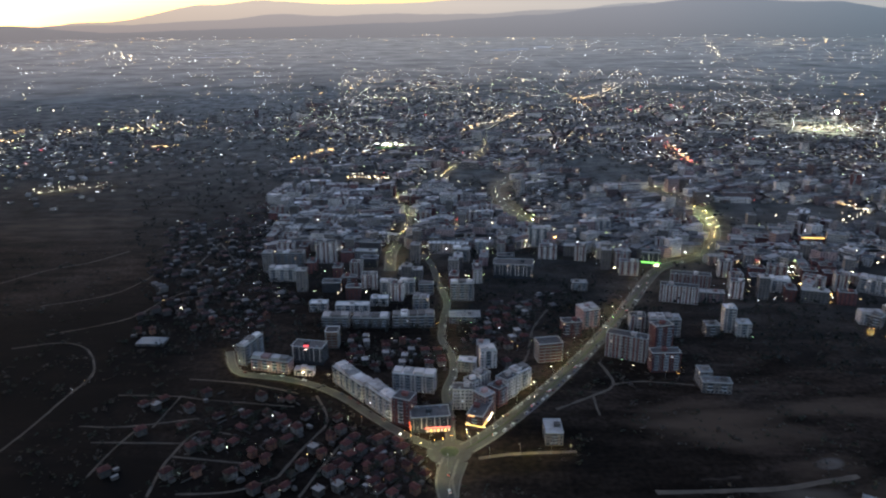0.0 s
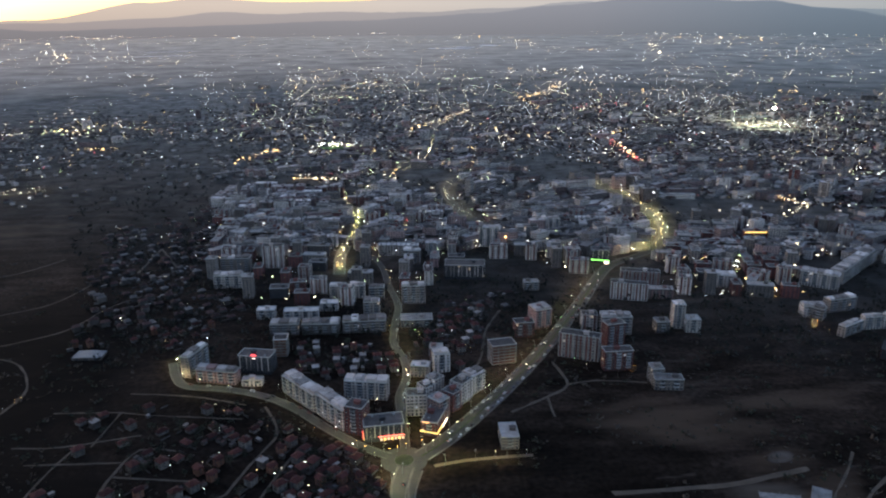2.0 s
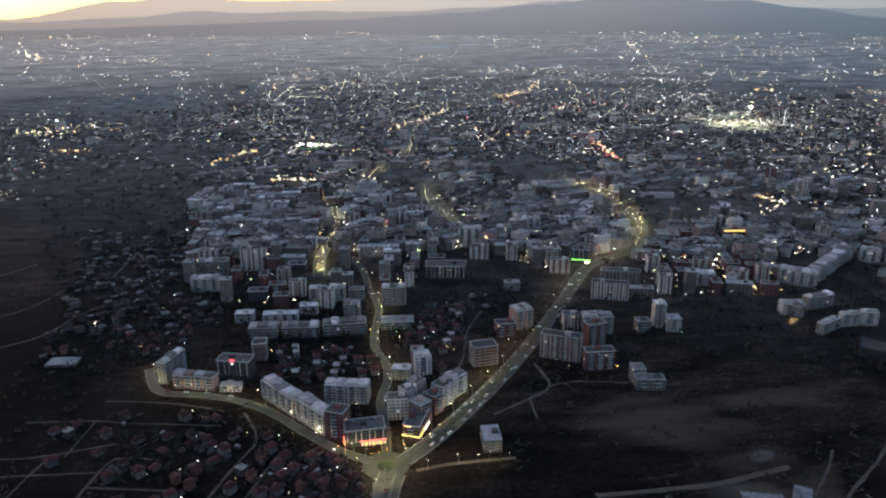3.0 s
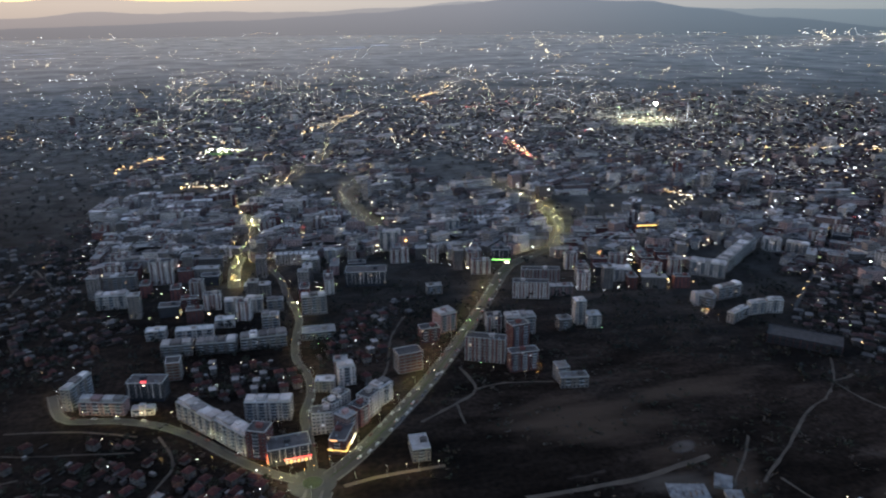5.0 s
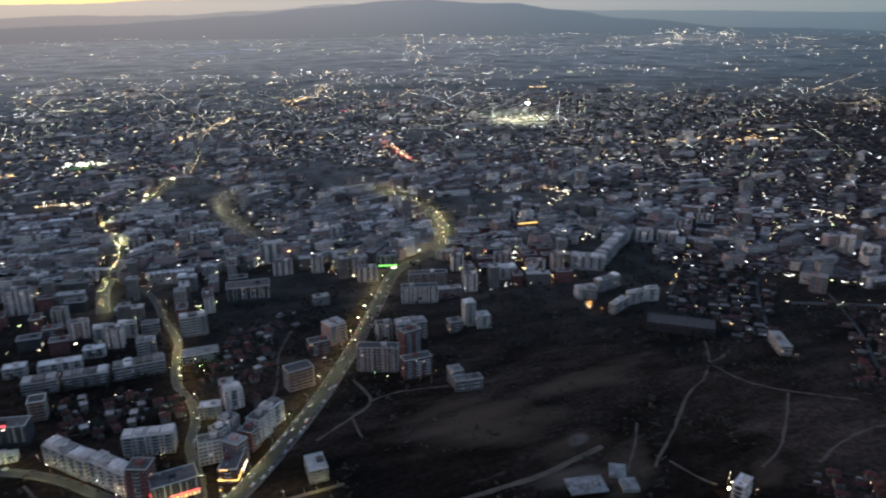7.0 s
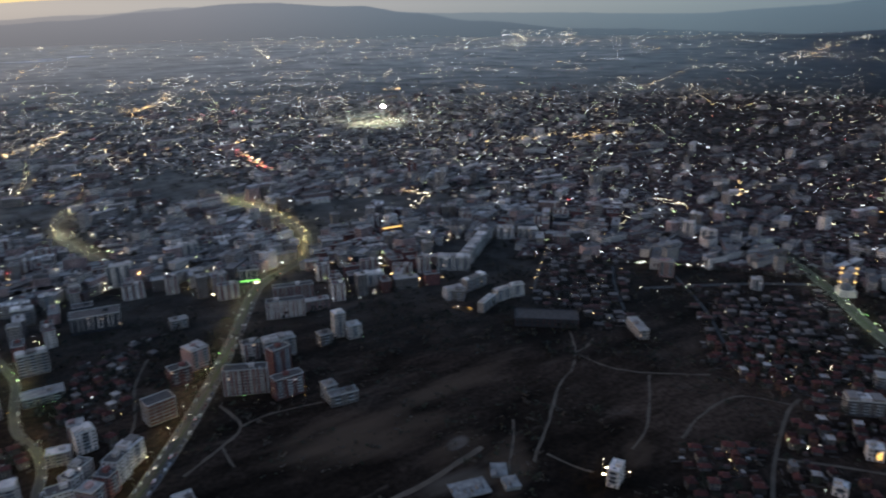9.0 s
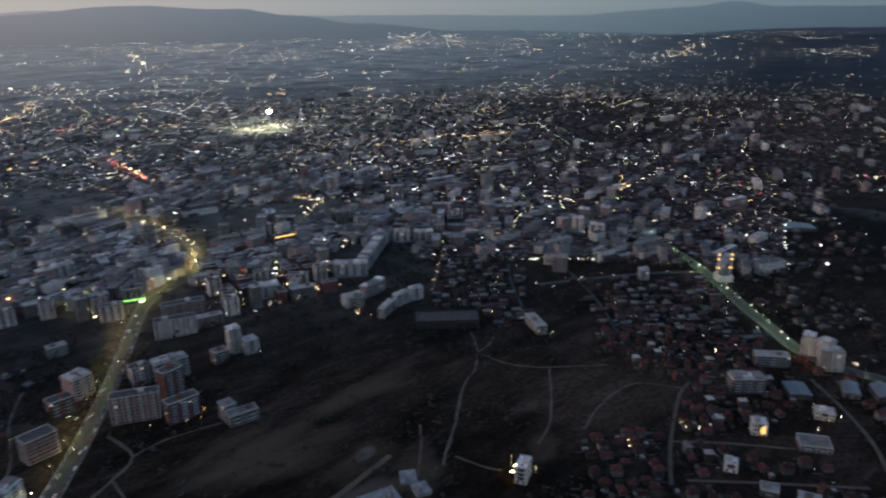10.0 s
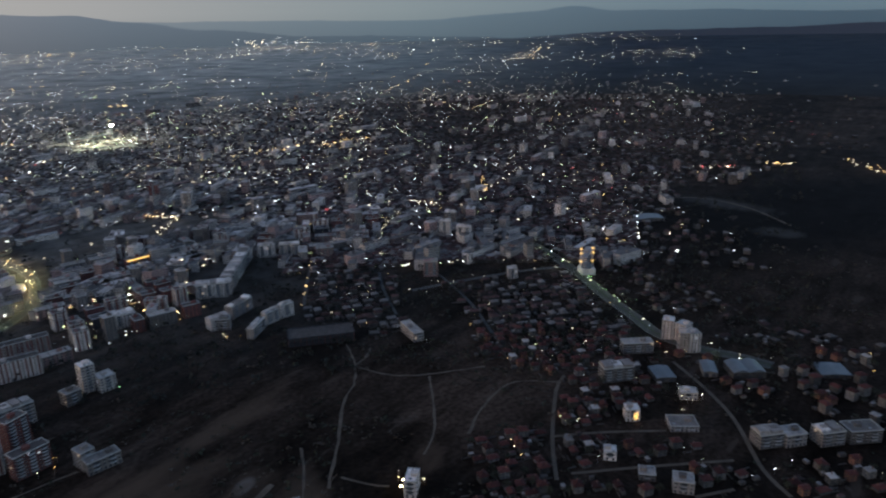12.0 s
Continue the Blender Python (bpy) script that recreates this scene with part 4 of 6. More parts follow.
building(23.2, 730.3, 34.2, 17.6, 8.1, -1, "grey", "market")
building(90.5, 874.7, 50.4, 24.0, 18.5, -8, "glass")
building(-203.3, 864.3, 33.7, 16.0, 15.9, -1, "white")
building(-205.5, 923.4, 37.9, 16.0, 18.0, -1, "grey")
building(-300.7, 678.3, 27.9, 16.0, 3.7, -4, "shed")
building(461.8, 718.0, 24.1, 14.4, 12.0, -11, "white")
building(165.8, 822.2, 18.1, 11.2, 10.7, -1, "grey")
building(-25.4, 764.8, 18.1, 12.8, 15.2, -1, "white")
building(-90.5, 833.8, 18.8, 11.9, 18.4, -1, "stripe")
building(-115.9, 838.7, 17.8, 11.2, 13.9, -1, "brown")
building(-112.8, 670.3, 13.4, 14.4, 17.6, -1, "frame")
building(-158.3, 933.7, 26.7, 13.6, 29.7, -1, "stripe")
building(25.4, 933.0, 22.0, 12.8, 18.4, -13, "grey")
building(52.6, 970.0, 14.9, 12.8, 16.9, -1, "white")
building(138.8, 999.6, 31.9, 14.4, 28.1, -14, "white")
building(195.4, 1011.6, 30.8, 12.8, 24.3, -1, "grey")
building(239.1, 1052.0, 27.9, 12.8, 23.6, -1, "white")
building(474.3, 669.0, 32.9, 8.0, 11.6, 27, "white")
building(503.5, 679.3, 20.5, 8.0, 13.7, 3, "white")
building(525.3, 678.5, 17.2, 8.0, 15.1, -13, "white")
building(460.8, 712.4, 21.0, 12.0, 12.5, -48, "grey")
building(499.7, 729.7, 35.1, 11.2, 14.8, 11, "grey")
building(502.7, 598.7, 69.1, 27.2, 9.1, -41, "slab")
building(520.7, 803.8, 43.4, 17.6, 17.5, -38, "white")
building(591.5, 848.5, 124.5, 16.0, 16.6, 40, "white")
building(562.8, 522.3, 11.0, 36.0, 10.1, -27, "grey")
building(725.1, 619.4, 18.7, 11.2, 20.3, -54, "pink")
building(776.0, 525.5, 12.1, 11.2, 13.6, -48, "white")
building(707.1, 294.9, 11.4, 12.6, 20.6, -74, "tower")
building(708.1, 279.2, 12.1, 12.6, 19.2, -103, "tower")
building(684.7, 271.4, 9.9, 12.6, 20.9, -61, "tower")
building(690.4, 263.8, 10.6, 12.6, 20.2, -47, "tower")
building(592.6, 303.0, 29.3, 14.4, 13.8, -45, "grey")
building(658.0, 309.4, 30.5, 12.8, 10.9, -51, "grey")
building(874.5, 703.4, 15.9, 11.2, 26.9, -69, "white")
building(870.8, 666.3, 22.0, 11.2, 24.8, -62, "white")
building(939.3, 739.9, 17.8, 11.2, 21.6, -69, "grey")
building(1134.3, 479.5, 44.6, 28.0, 6.6, -49, "hall")
building(534.4, 264.4, 11.5, 11.2, 10.4, -55, "white", "yellow_lit")
building(544.9, 225.2, 22.8, 17.6, 5.0, -57, "grey")
building(653.7, 236.9, 12.8, 24.0, 7.1, -64, "shed")
building(663.0, 871.1, 23.9, 12.0, 17.1, -48, "white")
building(685.0, 846.3, 28.7, 12.0, 17.1, -48, "white")
building(525.5, 981.6, 30.4, 12.0, 17.5, -6, "brown", "yellow_top")
building(531.8, 903.1, 31.6, 12.8, 20.1, -56, "grey")
building(353.0, 355.4, 8.6, 16.0, 13.5, -63, "white", "floodlit")
building(619.6, 269.2, 18.2, 24.0, 6.7, -50, "shed")
building(768.0, 1208.3, 18.7, 12.6, 32.8, -49, "tower")
building(766.0, 1308.0, 16.0, 11.2, 36.4, -50, "brown")
building(595.0, 236.8, 14.8, 11.2, 6.7, -63, "white")
building(557.4, 162.7, 20.2, 14.4, 11.7, -44, "grey")
building(569.8, 147.8, 17.7, 14.4, 10.4, -42, "grey")
building(586.6, 124.6, 20.1, 14.4, 11.7, -44, "grey")
building(605.7, 104.5, 25.8, 16.0, 10.9, -49, "grey")
building(713.4, 142.1, 26.5, 24.0, 5.2, -58, "shed")
building(668.6, 208.0, 30.1, 24.0, 9.1, -53, "arch")
building(471.5, 256.0, 9.5, 9.6, 7.3, -64, "white")
building(463.8, 223.7, 12.0, 11.2, 5.1, -65, "grey")
building(464.4, 197.4, 14.3, 12.8, 9.4, -68, "grey")


def foundation(x, y, w, d, h, rot, bays):
    """A storey under construction: a deck on a plinth with column stubs, upstands and starter walls."""
    TAKEN.append((x, y, math.hypot(w, d) / 2 + 2))
    top = empty("building_foundation", x, y, rot)
    g = Geo()
    g.box(-w / 2 + 0.4, w / 2 - 0.4, -d / 2 + 0.4, d / 2 - 0.4, 0, h - 0.35)
    part("plinth", g, WALL["concrete"], top)
    g = Geo()
    g.box(-w / 2, w / 2, -d / 2, d / 2, h - 0.35, h, base=True)
    part("deck", g, surface("fresh_concrete", (0.12, 0.11, 0.105), (0.36, 0.34, 0.32), 0.25, 1.6, rough=0.85, bump=0.2), top, "pale fresh concrete deck")
    for i in range(bays + 1):
        for j in (-1, 0, 1):
            g = Geo()
            cx, cy = -w / 2 + 0.5 + i * (w - 1) / bays, j * (d / 2 - 0.5)
            g.box(cx - 0.2, cx + 0.2, cy - 0.2, cy + 0.2, h, h + random.uniform(0.6, 1.6))
            part("column_stub", g, WALL["concrete"], top)
    for i in range(bays):
        g = Geo()
        x0 = -w / 2 + 0.7 + i * (w - 1) / bays
        y0 = random.uniform(-0.4, 0.3) * d
        g.box(x0, x0 + 0.22, y0 - d * 0.14, y0 + d * 0.14, h, h + random.uniform(0.8, 2.2))
        part("starter_wall", g, WALL["grey"], top)
    return tagged(top, "half built concrete deck with column stubs on bare earth", "building site")


random.seed(14)
foundation(261.0, 408.5, 28.0, 19.0, 1.2, -14, 6)
foundation(291.0, 413.0, 12.5, 16.0, 2.4, -34, 3)
foundation(288.5, 395.5, 12.0, 14.0, 3.0, -20, 3)
SMALL_LIGHTS = []       # x, y, z, size, colour


# ---------------------------------------------------------------- copies of house and block kinds
def house_kind(w, d, storeys, roof, wall, near):
    """A family house; its roof is hipped or gabled."""
    h = storeys * 2.9
    w, d = w * 0.66, d * 0.66
    top = empty("house", 0, 0)
    g = Geo()
    g.box(-w / 2, w / 2, -d / 2, d / 2, 0, h)
    if roof == "gable":
        for s in (-1, 1):
            g.face([(s * w / 2, -d / 2, h), (s * w / 2, d / 2, h), (s * w / 2, 0, h + d * 0.3)])
    part("wall", g, WALL[wall], top)
    r = Geo()
    o, rh, t = 0.6, d * 0.3, 0.22
    ins = d / 2 if roof == "hip" else -o
    a = [(-w / 2 - o, -d / 2 - o, h), (w / 2 + o, -d / 2 - o, h), (w / 2 + o, d / 2 + o, h), (-w / 2 - o, d / 2 + o, h)]
    ra, rb = (-w / 2 + ins, 0, h + rh + t), (w / 2 - ins, 0, h + rh + t)
    up = [(px, py, pz + t) for px, py, pz in a]
    if roof == "flat":
        r.box(-w / 2 - 0.3, w / 2 + 0.3, -d / 2 - 0.3, d / 2 + 0.3, h, h + 0.4, base=True)
    else:
        r.face([up[0], up[1], rb, ra])
        r.face([up[2], up[3], ra, rb])
        r.face([up[1], up[2], rb])
        r.face([up[3], up[0], ra])
        for i in range(4):
            j = (i + 1) % 4
            r.face([a[i], a[j], up[j], up[i]])
        r.face(a[::-1])
    part("roof", r, GREY_ROOF if roof == "flat" else TILE_ROOF, top)
    if near:
        c = Geo()
        cz = h + rh * 0.5
        c.box(w * 0.2, w * 0.2 + 0.6, -0.9, -0.3, h, cz + 1.6)
        c.box(w * 0.2 - 0.1, w * 0.2 + 0.7, -1.0, -0.2, cz + 1.6, cz + 1.75)
        part("chimney", c, WALL["brick"], top)
        g = Geo()
        for st in range(storeys):
            for s, fn in facade_sides(w, d):
                for b in range(max(1, int(s / 3.5))):
                    cc = -s / 2 + (b + 0.5) * s / max(1, int(s / 3.5))
                    slab_on(g, fn, cc - 0.6, cc + 0.6, -0.1, 0.04, st * 2.9 + 0.9, st * 2.9 + 2.2)
        tagged(part("glazing", g, PANE, top), kind="stuff")
    tagged(top, {"hip": "family house with a hipped red tile roof", "gable": "family house with a red tiled gable roof", "flat": "flat roofed rendered family house"}[roof], "house", "houses of the quarter")
    return top


def block_kind(w, d, storeys, style):
    h = storeys * 3.0
    label, wall, roofing = KIND[style]
    top = empty("apartment_building", 0, 0)
    g = Geo()
    g.box(-w / 2, w / 2, -d / 2, d / 2, 0, h)
    hx = w * 0.2
    g.box(hx - 2.2, hx + 2.2, -1.5, 2, h, h + 2.6)
    part("wall", g, WALL[wall], top)
    r = Geo()
    r.box(-w / 2 - 0.15, w / 2 + 0.15, -d / 2 - 0.15, d / 2 + 0.15, h - 0.2, h + 0.25, base=True)
    # pale rim colour stands in for sky light along the roof edge
    for s, fn in facade_sides(w, d):
        slab_on(r, fn, -s / 2, s / 2, -0.4, 0.15, h + 0.2, h + 0.8, 1)
    part("roof", r, (roofing, TRIM), top)
    g = Geo()
    for st in range(storeys):
        for s, fn in facade_sides(w, d):
            nb = max(1, int(s / 4))
            for b in range(nb):
                c = -s / 2 + (b + 0.5) * s / nb
                slab_on(g, fn, c - 1.1, c + 1.1, -0.1, 0.05, st * 3 + 0.8, st * 3 + 2.3)
    tagged(part("glazing", g, PANE, top), kind="stuff")
    if style in ("stripe", "pink", "white"):
        for k in range(max(2, int(w / 7))):
            c = -w / 2 + (k + 0.5) * w / max(2, int(w / 7))
            g = Geo()
            g.box(c - 0.9, c + 0.9, -d / 2 - 0.3, d / 2 + 0.3, 0.4, h + 0.4, base=True)
            part("cladding_band", g, WALL["brown" if style == "stripe" else "grey"], top)
    tagged(top, label, "apartment building", "apartment blocks of the city")
    return top


HOUSES_NEAR = [house_kind(10.5, 9, 1, "hip", "plaster", True), house_kind(10, 8, 1, "gable", "plaster", True), house_kind(12, 10, 2, "hip", "plaster", True),
               house_kind(9, 8, 2, "gable", "brick", True), house_kind(11, 10, 2, "hip", "plaster", True), house_kind(10, 9, 2, "flat", "plaster", True), house_kind(13, 8, 1, "hip", "plaster", True)]
HOUSES_FAR = [house_kind(12, 10, 2, "hip", "plaster", False), house_kind(11, 9, 2, "gable", "plaster", False), house_kind(12, 10, 3, "hip", "plaster", False),
              house_kind(10, 9, 3, "flat", "plaster", False), house_kind(12, 9, 2, "hip", "brick", False)]
BLOCKS = [block_kind(*a) for a in ((28, 11, 5, "white"), (20, 12, 6, "grey"), (15, 13, 7, "stripe"), (32, 11, 4, "pink"), (24, 11, 6, "stripe"), (17, 13, 5, "brown"), (30, 12, 5, "grey"), (12, 12, 9, "grey"), (22, 15, 4, "glass"), (19, 11, 5, "brown"), (24, 11, 5, "pink"))]
USED = set()


def place(kind, x, y, rot):
    if kind not in USED:
        USED.add(kind)
        kind.matrix_basis = pose(x, y, ground_z(x, y), 0, 0, rot)
        return kind
    return copy_thing(kind, pose(x, y, ground_z(x, y), 0, 0, rot))


ROAD_XY = np.array([(p.x, p.y, hw) for line, hw in ROADS for p in line])


def inside(poly, x, y):
    c = False
    for (x0, y0), (x1, y1) in zip(poly, poly[1:] + poly[:1]):
        if (y0 > y) != (y1 > y) and x < (x1 - x0) * (y - y0) / (y1 - y0) + x0:
            c = not c
    return c


CACHE = []


def free(x, y, r):
    if (np.hypot(ROAD_XY[:, 0] - x, ROAD_XY[:, 1] - y) < ROAD_XY[:, 2] + r).any():
        return False
    if len(CACHE) != 1 or CACHE[0][0] != len(TAKEN):
        CACHE[:] = [(len(TAKEN), np.array(TAKEN))]
    t = CACHE[0][1]
    return not (np.hypot(t[:, 0] - x, t[:, 1] - y) < t[:, 2] + r).any()


def spots(poly, sx, sy, angle, jitter, keep, r):
    """Places on a loose street grid inside a quarter, clear of roads and other buildings."""
    ca, sa = math.cos(radians(angle)), math.sin(radians(angle))
    cx, cy = sum(p[0] for p in poly) / len(poly), sum(p[1] for p in poly) / len(poly)
    reach = max(math.hypot(p[0] - cx, p[1] - cy) for p in poly)
    nx, ny = int(reach / sx) + 1, int(reach / sy) + 1
    for i in range(-nx, nx + 1):
        for j in range(-ny, ny + 1):
            u, v = (i + random.uniform(-jitter, jitter)) * sx, (j + random.uniform(-jitter, jitter)) * sy
            x, y = cx + u * ca - v * sa, cy + u * sa + v * ca
            if random.random() < keep and inside(poly, x, y) and free(x, y, r):
                TAKEN.append((x, y, r))
                yield x, y


def light_at(x, y, size, chance, z=None, mix="wwwwcccaag"):
    if random.random() < chance:
        a = random.uniform(0, math.tau)
        SMALL_LIGHTS.append((x + 7 * math.cos(a), y + 7 * math.sin(a), random.uniform(3, 7) if z is None else z, size * (0.5 + 1.3 * random.random() ** 2), random.choice(mix)))


def quarter_houses(poly, kinds, sx, sy, angle, keep, lights, jitter=0.25, weights=None):
    for x, y in spots(poly, sx * 0.84, sy * 0.84, angle, jitter, keep, 4.8):
        SPOTS.append((math.hypot(x, y), x, y, angle + random.choice((0, 90, 180)) + random.uniform(-8, 8), random.choice(kinds)))
        light_at(x, y, 0.5, lights * 1.15)


def quarter_blocks(poly, sx, sy, angle, keep, lights):
    for x, y in spots(poly, sx, sy, angle, 0.2, keep, 9.5):
        BLOCK_SPOTS.append((math.hypot(x, y), x, y, angle + random.choice((0, 0, 0, 90)) + random.uniform(-5, 5), random.choice(BLOCKS)))
        for _ in range(6):
            light_at(x + random.uniform(-17, 17), y + random.uniform(-15, 10), random.choice((0.4, 0.5, 0.8)), lights * 1.5, random.uniform(2, 12), "wwwccgga")


random.seed(5)
SPOTS, BLOCK_SPOTS = [], []
TAKEN.append((1106, 2086, 125))
TAKEN.append((843, 452, 16))
TAKEN.append((55, 1463, 90))
H, F = HOUSES_NEAR, HOUSES_FAR
quarter_blocks([(-222, 845), (-323, 1372), (-88, 1319), (179, 1153), (158, 948), (65, 914), (40, 850), (-10, 776), (-124, 796)], 31, 22, -4, 0.95, 0.45)
quarter_blocks([(171, 912), (203, 1153), (405, 1114), (360, 932), (280, 845)], 30, 24, -8, 0.9, 0.5)
quarter_blocks([(393, 981), (456, 1080), (655, 1016), (514, 776), (427, 769), (369, 787), (301, 763), (315, 845)], 30, 24, -14, 0.9, 0.5)
quarter_blocks([(391, 814), (569, 1130), (706, 974), (484, 796), (409, 744)], 30, 24, -40, 0.85, 0.5)
quarter_blocks([(629, 838), (740, 986), (931, 850), (777, 752), (676, 805)], 28, 24, -45, 0.85, 0.45)
quarter_houses([(-125, 427), (-86, 517), (-44, 504), (-18, 480), (-9, 425)], H, 12.5, 13, 50, 0.9, 0.2)
quarter_houses([(-241, 428), (-295, 571), (-123, 568), (-87, 526), (-133, 427)], H, 17, 16, 50, 0.33, 0.06)
quarter_houses([(-100, 622), (-115, 686), (-6, 684), (2, 621), (-51, 616)], H, 15, 15, 5, 0.8, 0.15)
quarter_houses([(19, 632), (43, 775), (150, 828), (104, 696), (61, 608)], H, 16, 17, 20, 0.7, 0.2)
quarter_houses([(-328, 689), (-441, 1117), (-309, 1261), (-227, 897), (-161, 779), (-215, 687)], [H[0], H[1], H[3], H[6]], 17, 17, 30, 0.5, 0.22, 0.45)
quarter_houses([(558, 347), (732, 438), (718, 338), (624, 246), (468, 296)], H, 16, 16, -45, 0.85, 0.22)
quarter_houses([(547, 426), (667, 511), (748, 447), (563, 350)], H, 15, 15, -40, 0.9, 0.25)
quarter_houses([(365, 313), (436, 354), (474, 314), (404, 271)], H, 14, 14, -40, 0.85, 0.05)
quarter_houses([(408, 261), (470, 298), (541, 208), (487, 145)], H, 18, 17, -40, 0.7, 0.12)
quarter_houses([(494, 135), (526, 162), (579, 83), (532, 79)], H, 17, 17, -45, 0.7, 0.15)
quarter_houses([(522, 657), (665, 798), (762, 727), (588, 548), (532, 540), (549, 590)], H, 14, 16, -42, 0.85, 0.3)
quarter_houses([(700, 586), (828, 475), (745, 375), (725, 434), (618, 469)], F, 16, 16, -42, 0.8, 0.25)
quarter_houses([(693, 308), (879, 451), (913, 354), (834, 261), (794, 106), (631, 89), (621, 204)], F, 22, 22, -30, 0.5, 0.15)

SPOTS.sort(key=lambda q: q[0])
BLOCK_SPOTS.sort(key=lambda q: q[0])
for q in SPOTS[:295] + BLOCK_SPOTS[:255]:
    place(q[4], *q[1:4])


# ---------------------------------------------------------------- distant city, too far to tell house from house
# black fields and woods with no houses beyond the highway
DARK_FIELD = [(1364, 520), (1496, 462), (1665, 370), (1759, 205), (1800, 60), (824, 60), (824, 109), (946, 224), (1091, 331), (1264, 472)]


def distant_city():
    walls, yards, blocks = Geo(), Geo(), Geo()
    random.seed(23)
    dots = {k: Geo() for k in DOT}
    names = {"w": "warm", "c": "cool", "a": "amber", "g": "green", "r": "red"}

    def dot(x, y, z, s, k):
        gz = ground_z(x, y)
        s *= 0.98
        dots[names[k]].box(-s * 0.7, s * 0.7, -s * 0.5, s * 0.5, z - s * 0.24, z + s * 0.24, at=(x, y, 1, 0, gz), base=True)

    def density(b, dist):
        """How built up the plain is, by bearing and distance."""
        x, y = polar(dist, b)
        n = 0.5 + 1.1 * noise.noise((x * 0.0011, y * 0.0011, 7.0)) + 1.0 * noise.noise((x * 0.004, y * 0.004, 2.0))
        core = 1.3 * smooth(-16, -2, b) * (1 - smooth(60, 80, b)) * math.exp(-(max(0, dist - 1500) / 1700) ** 2)
        east = 0.30 * math.exp(-((b - 62) / 15) ** 2) * math.exp(-((dist - 1900) / 1300) ** 2)
        west = 0.55 * math.exp(-((b + 18) / 22) ** 2) * math.exp(-((dist - 2150) / 380) ** 2)
        return max(0.0, n + 0.4) * (core + east + west) + 0.012 * (1800 < dist < 3300) * max(0.0, n)

    def hipped(x, y, a, w, d, h, rise, tile=3):
        at = (x, y, math.cos(a), math.sin(a), ground_z(x, y))
        # nearer and eastern houses take the darker wall copy, the rest the haze-paled one
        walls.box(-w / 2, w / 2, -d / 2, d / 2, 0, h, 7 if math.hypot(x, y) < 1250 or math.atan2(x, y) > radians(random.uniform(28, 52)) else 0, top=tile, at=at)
        k = len(walls.v)
        e = 0.5
        for px, py, pz in ((-w / 2 - e, -d / 2 - e, h), (w / 2 + e, -d / 2 - e, h), (w / 2 + e, d / 2 + e, h), (-w / 2 - e, d / 2 + e, h), (-w / 2 + d / 2, 0, h + rise), (w / 2 - d / 2, 0, h + rise)):
            walls.v.append((x + px * at[2] - py * at[3], y + px * at[3] + py * at[2], at[4] + pz))
        walls.f += [(k, k + 1, k + 5, k + 4), (k + 2, k + 3, k + 4, k + 5), (k + 1, k + 2, k + 5), (k + 3, k, k + 4)]
        walls.m += [tile] * 4

    for dist, x, y, rot, kind in SPOTS[295:]:
        hipped(x, y, radians(rot), random.uniform(7.5, 10), random.uniform(6, 7.4), random.choice((3, 3, 5.8, 5.8)), 2.0, random.choice((3, 3, 3, 2, 2)))
    for dist, x, y, rot, kind in BLOCK_SPOTS[255:]:
        w, d, h, a = random.uniform(18, 40), random.uniform(13, 17), random.uniform(14, 24), radians(rot)
        at = (x, y, math.cos(a), math.sin(a), 0)
        wall = random.choice((0, 0, 1, 1, 2, 3))
        blocks.box(-w / 2, w / 2, -d / 2, d / 2, 0, h, wall, top=random.choice((4, 5, 5, 6)), at=at)
        blocks.box(-2, 3, -2, 2, h, h + 2.5, wall, top=5, at=at)
        for k in range(random.randint(2, 4)):
            x0 = random.uniform(-w / 2, w / 2 - 3)
            blocks.box(x0, x0 + random.uniform(1.5, 3), -d / 2 - 0.4, d / 2 + 0.4, 0.4, h + random.uniform(0.3, 1.2), random.choice((0, 1, 2, 3)), top=5, at=at)
    # sheds, garages and garden walls between the houses
    for q in SPOTS:
        for _ in range(random.randint(1, 4)):
            a = random.uniform(0, math.tau)
            x, y = q[1] + random.uniform(7, 12) * math.cos(a), q[2] + random.uniform(7, 12) * math.sin(a)
            if (np.hypot(ROAD_XY[:, 0] - x, ROAD_XY[:, 1] - y) < ROAD_XY[:, 2] + 3).any():
                continue
            ra = radians(q[3])
            at = (x, y, math.cos(ra), math.sin(ra), 0)
            if random.random() < 0.5:
                yards.box(-random.uniform(1.2, 3), random.uniform(1.2, 3), -1.4, 1.6, 0, random.uniform(2, 3), 0, top=random.choice((1, 2, 3)), at=at)
            else:
                yards.box(-random.uniform(2, 5), random.uniform(2, 5), -0.1, 0.1, 0, 1.3, 0, top=2, at=at)
    tries = 0
    count = 0
    while count < 34000 and tries < 420000:
        tries += 1
        b = random.uniform(-38, 92)
        dist = 1000 + 6500 * random.random() ** 1.9
        if random.random() > density(b, dist) * (1 - 0.7 * smooth(48, 62, b) * (dist < 1900)):
            continue
        r = dist if dist <= 3000 else 3000 + 1700 * (1 - math.exp(-(dist - 3000) / 1700))
        x, y = polar(r, b)
        if r < 2300 and not free(x, y, 3):
            continue
        if r > 2500 + 1700 * random.random() ** 1.3:
            continue
        edge = 60 * noise.noise((x * 0.008, y * 0.008, 4.0))
        if inside(DARK_FIELD, x + edge, y + edge) or (b > 66 and r < 1350 and random.random() < 0.8):
            continue
        if b > 66 and random.random() < 0.035 * (b - 66) or b < 50 and r > 2100 and random.random() < 0.3:
            continue
        count += 1
        tall = random.random() < (0.14 if b < 36 and dist < 1600 else 0.02) and density(b, dist) > 0.15
        w, d = (random.uniform(12, 28), random.uniform(10, 15)) if tall else (random.uniform(6, 11), random.uniform(5.5, 8.5))
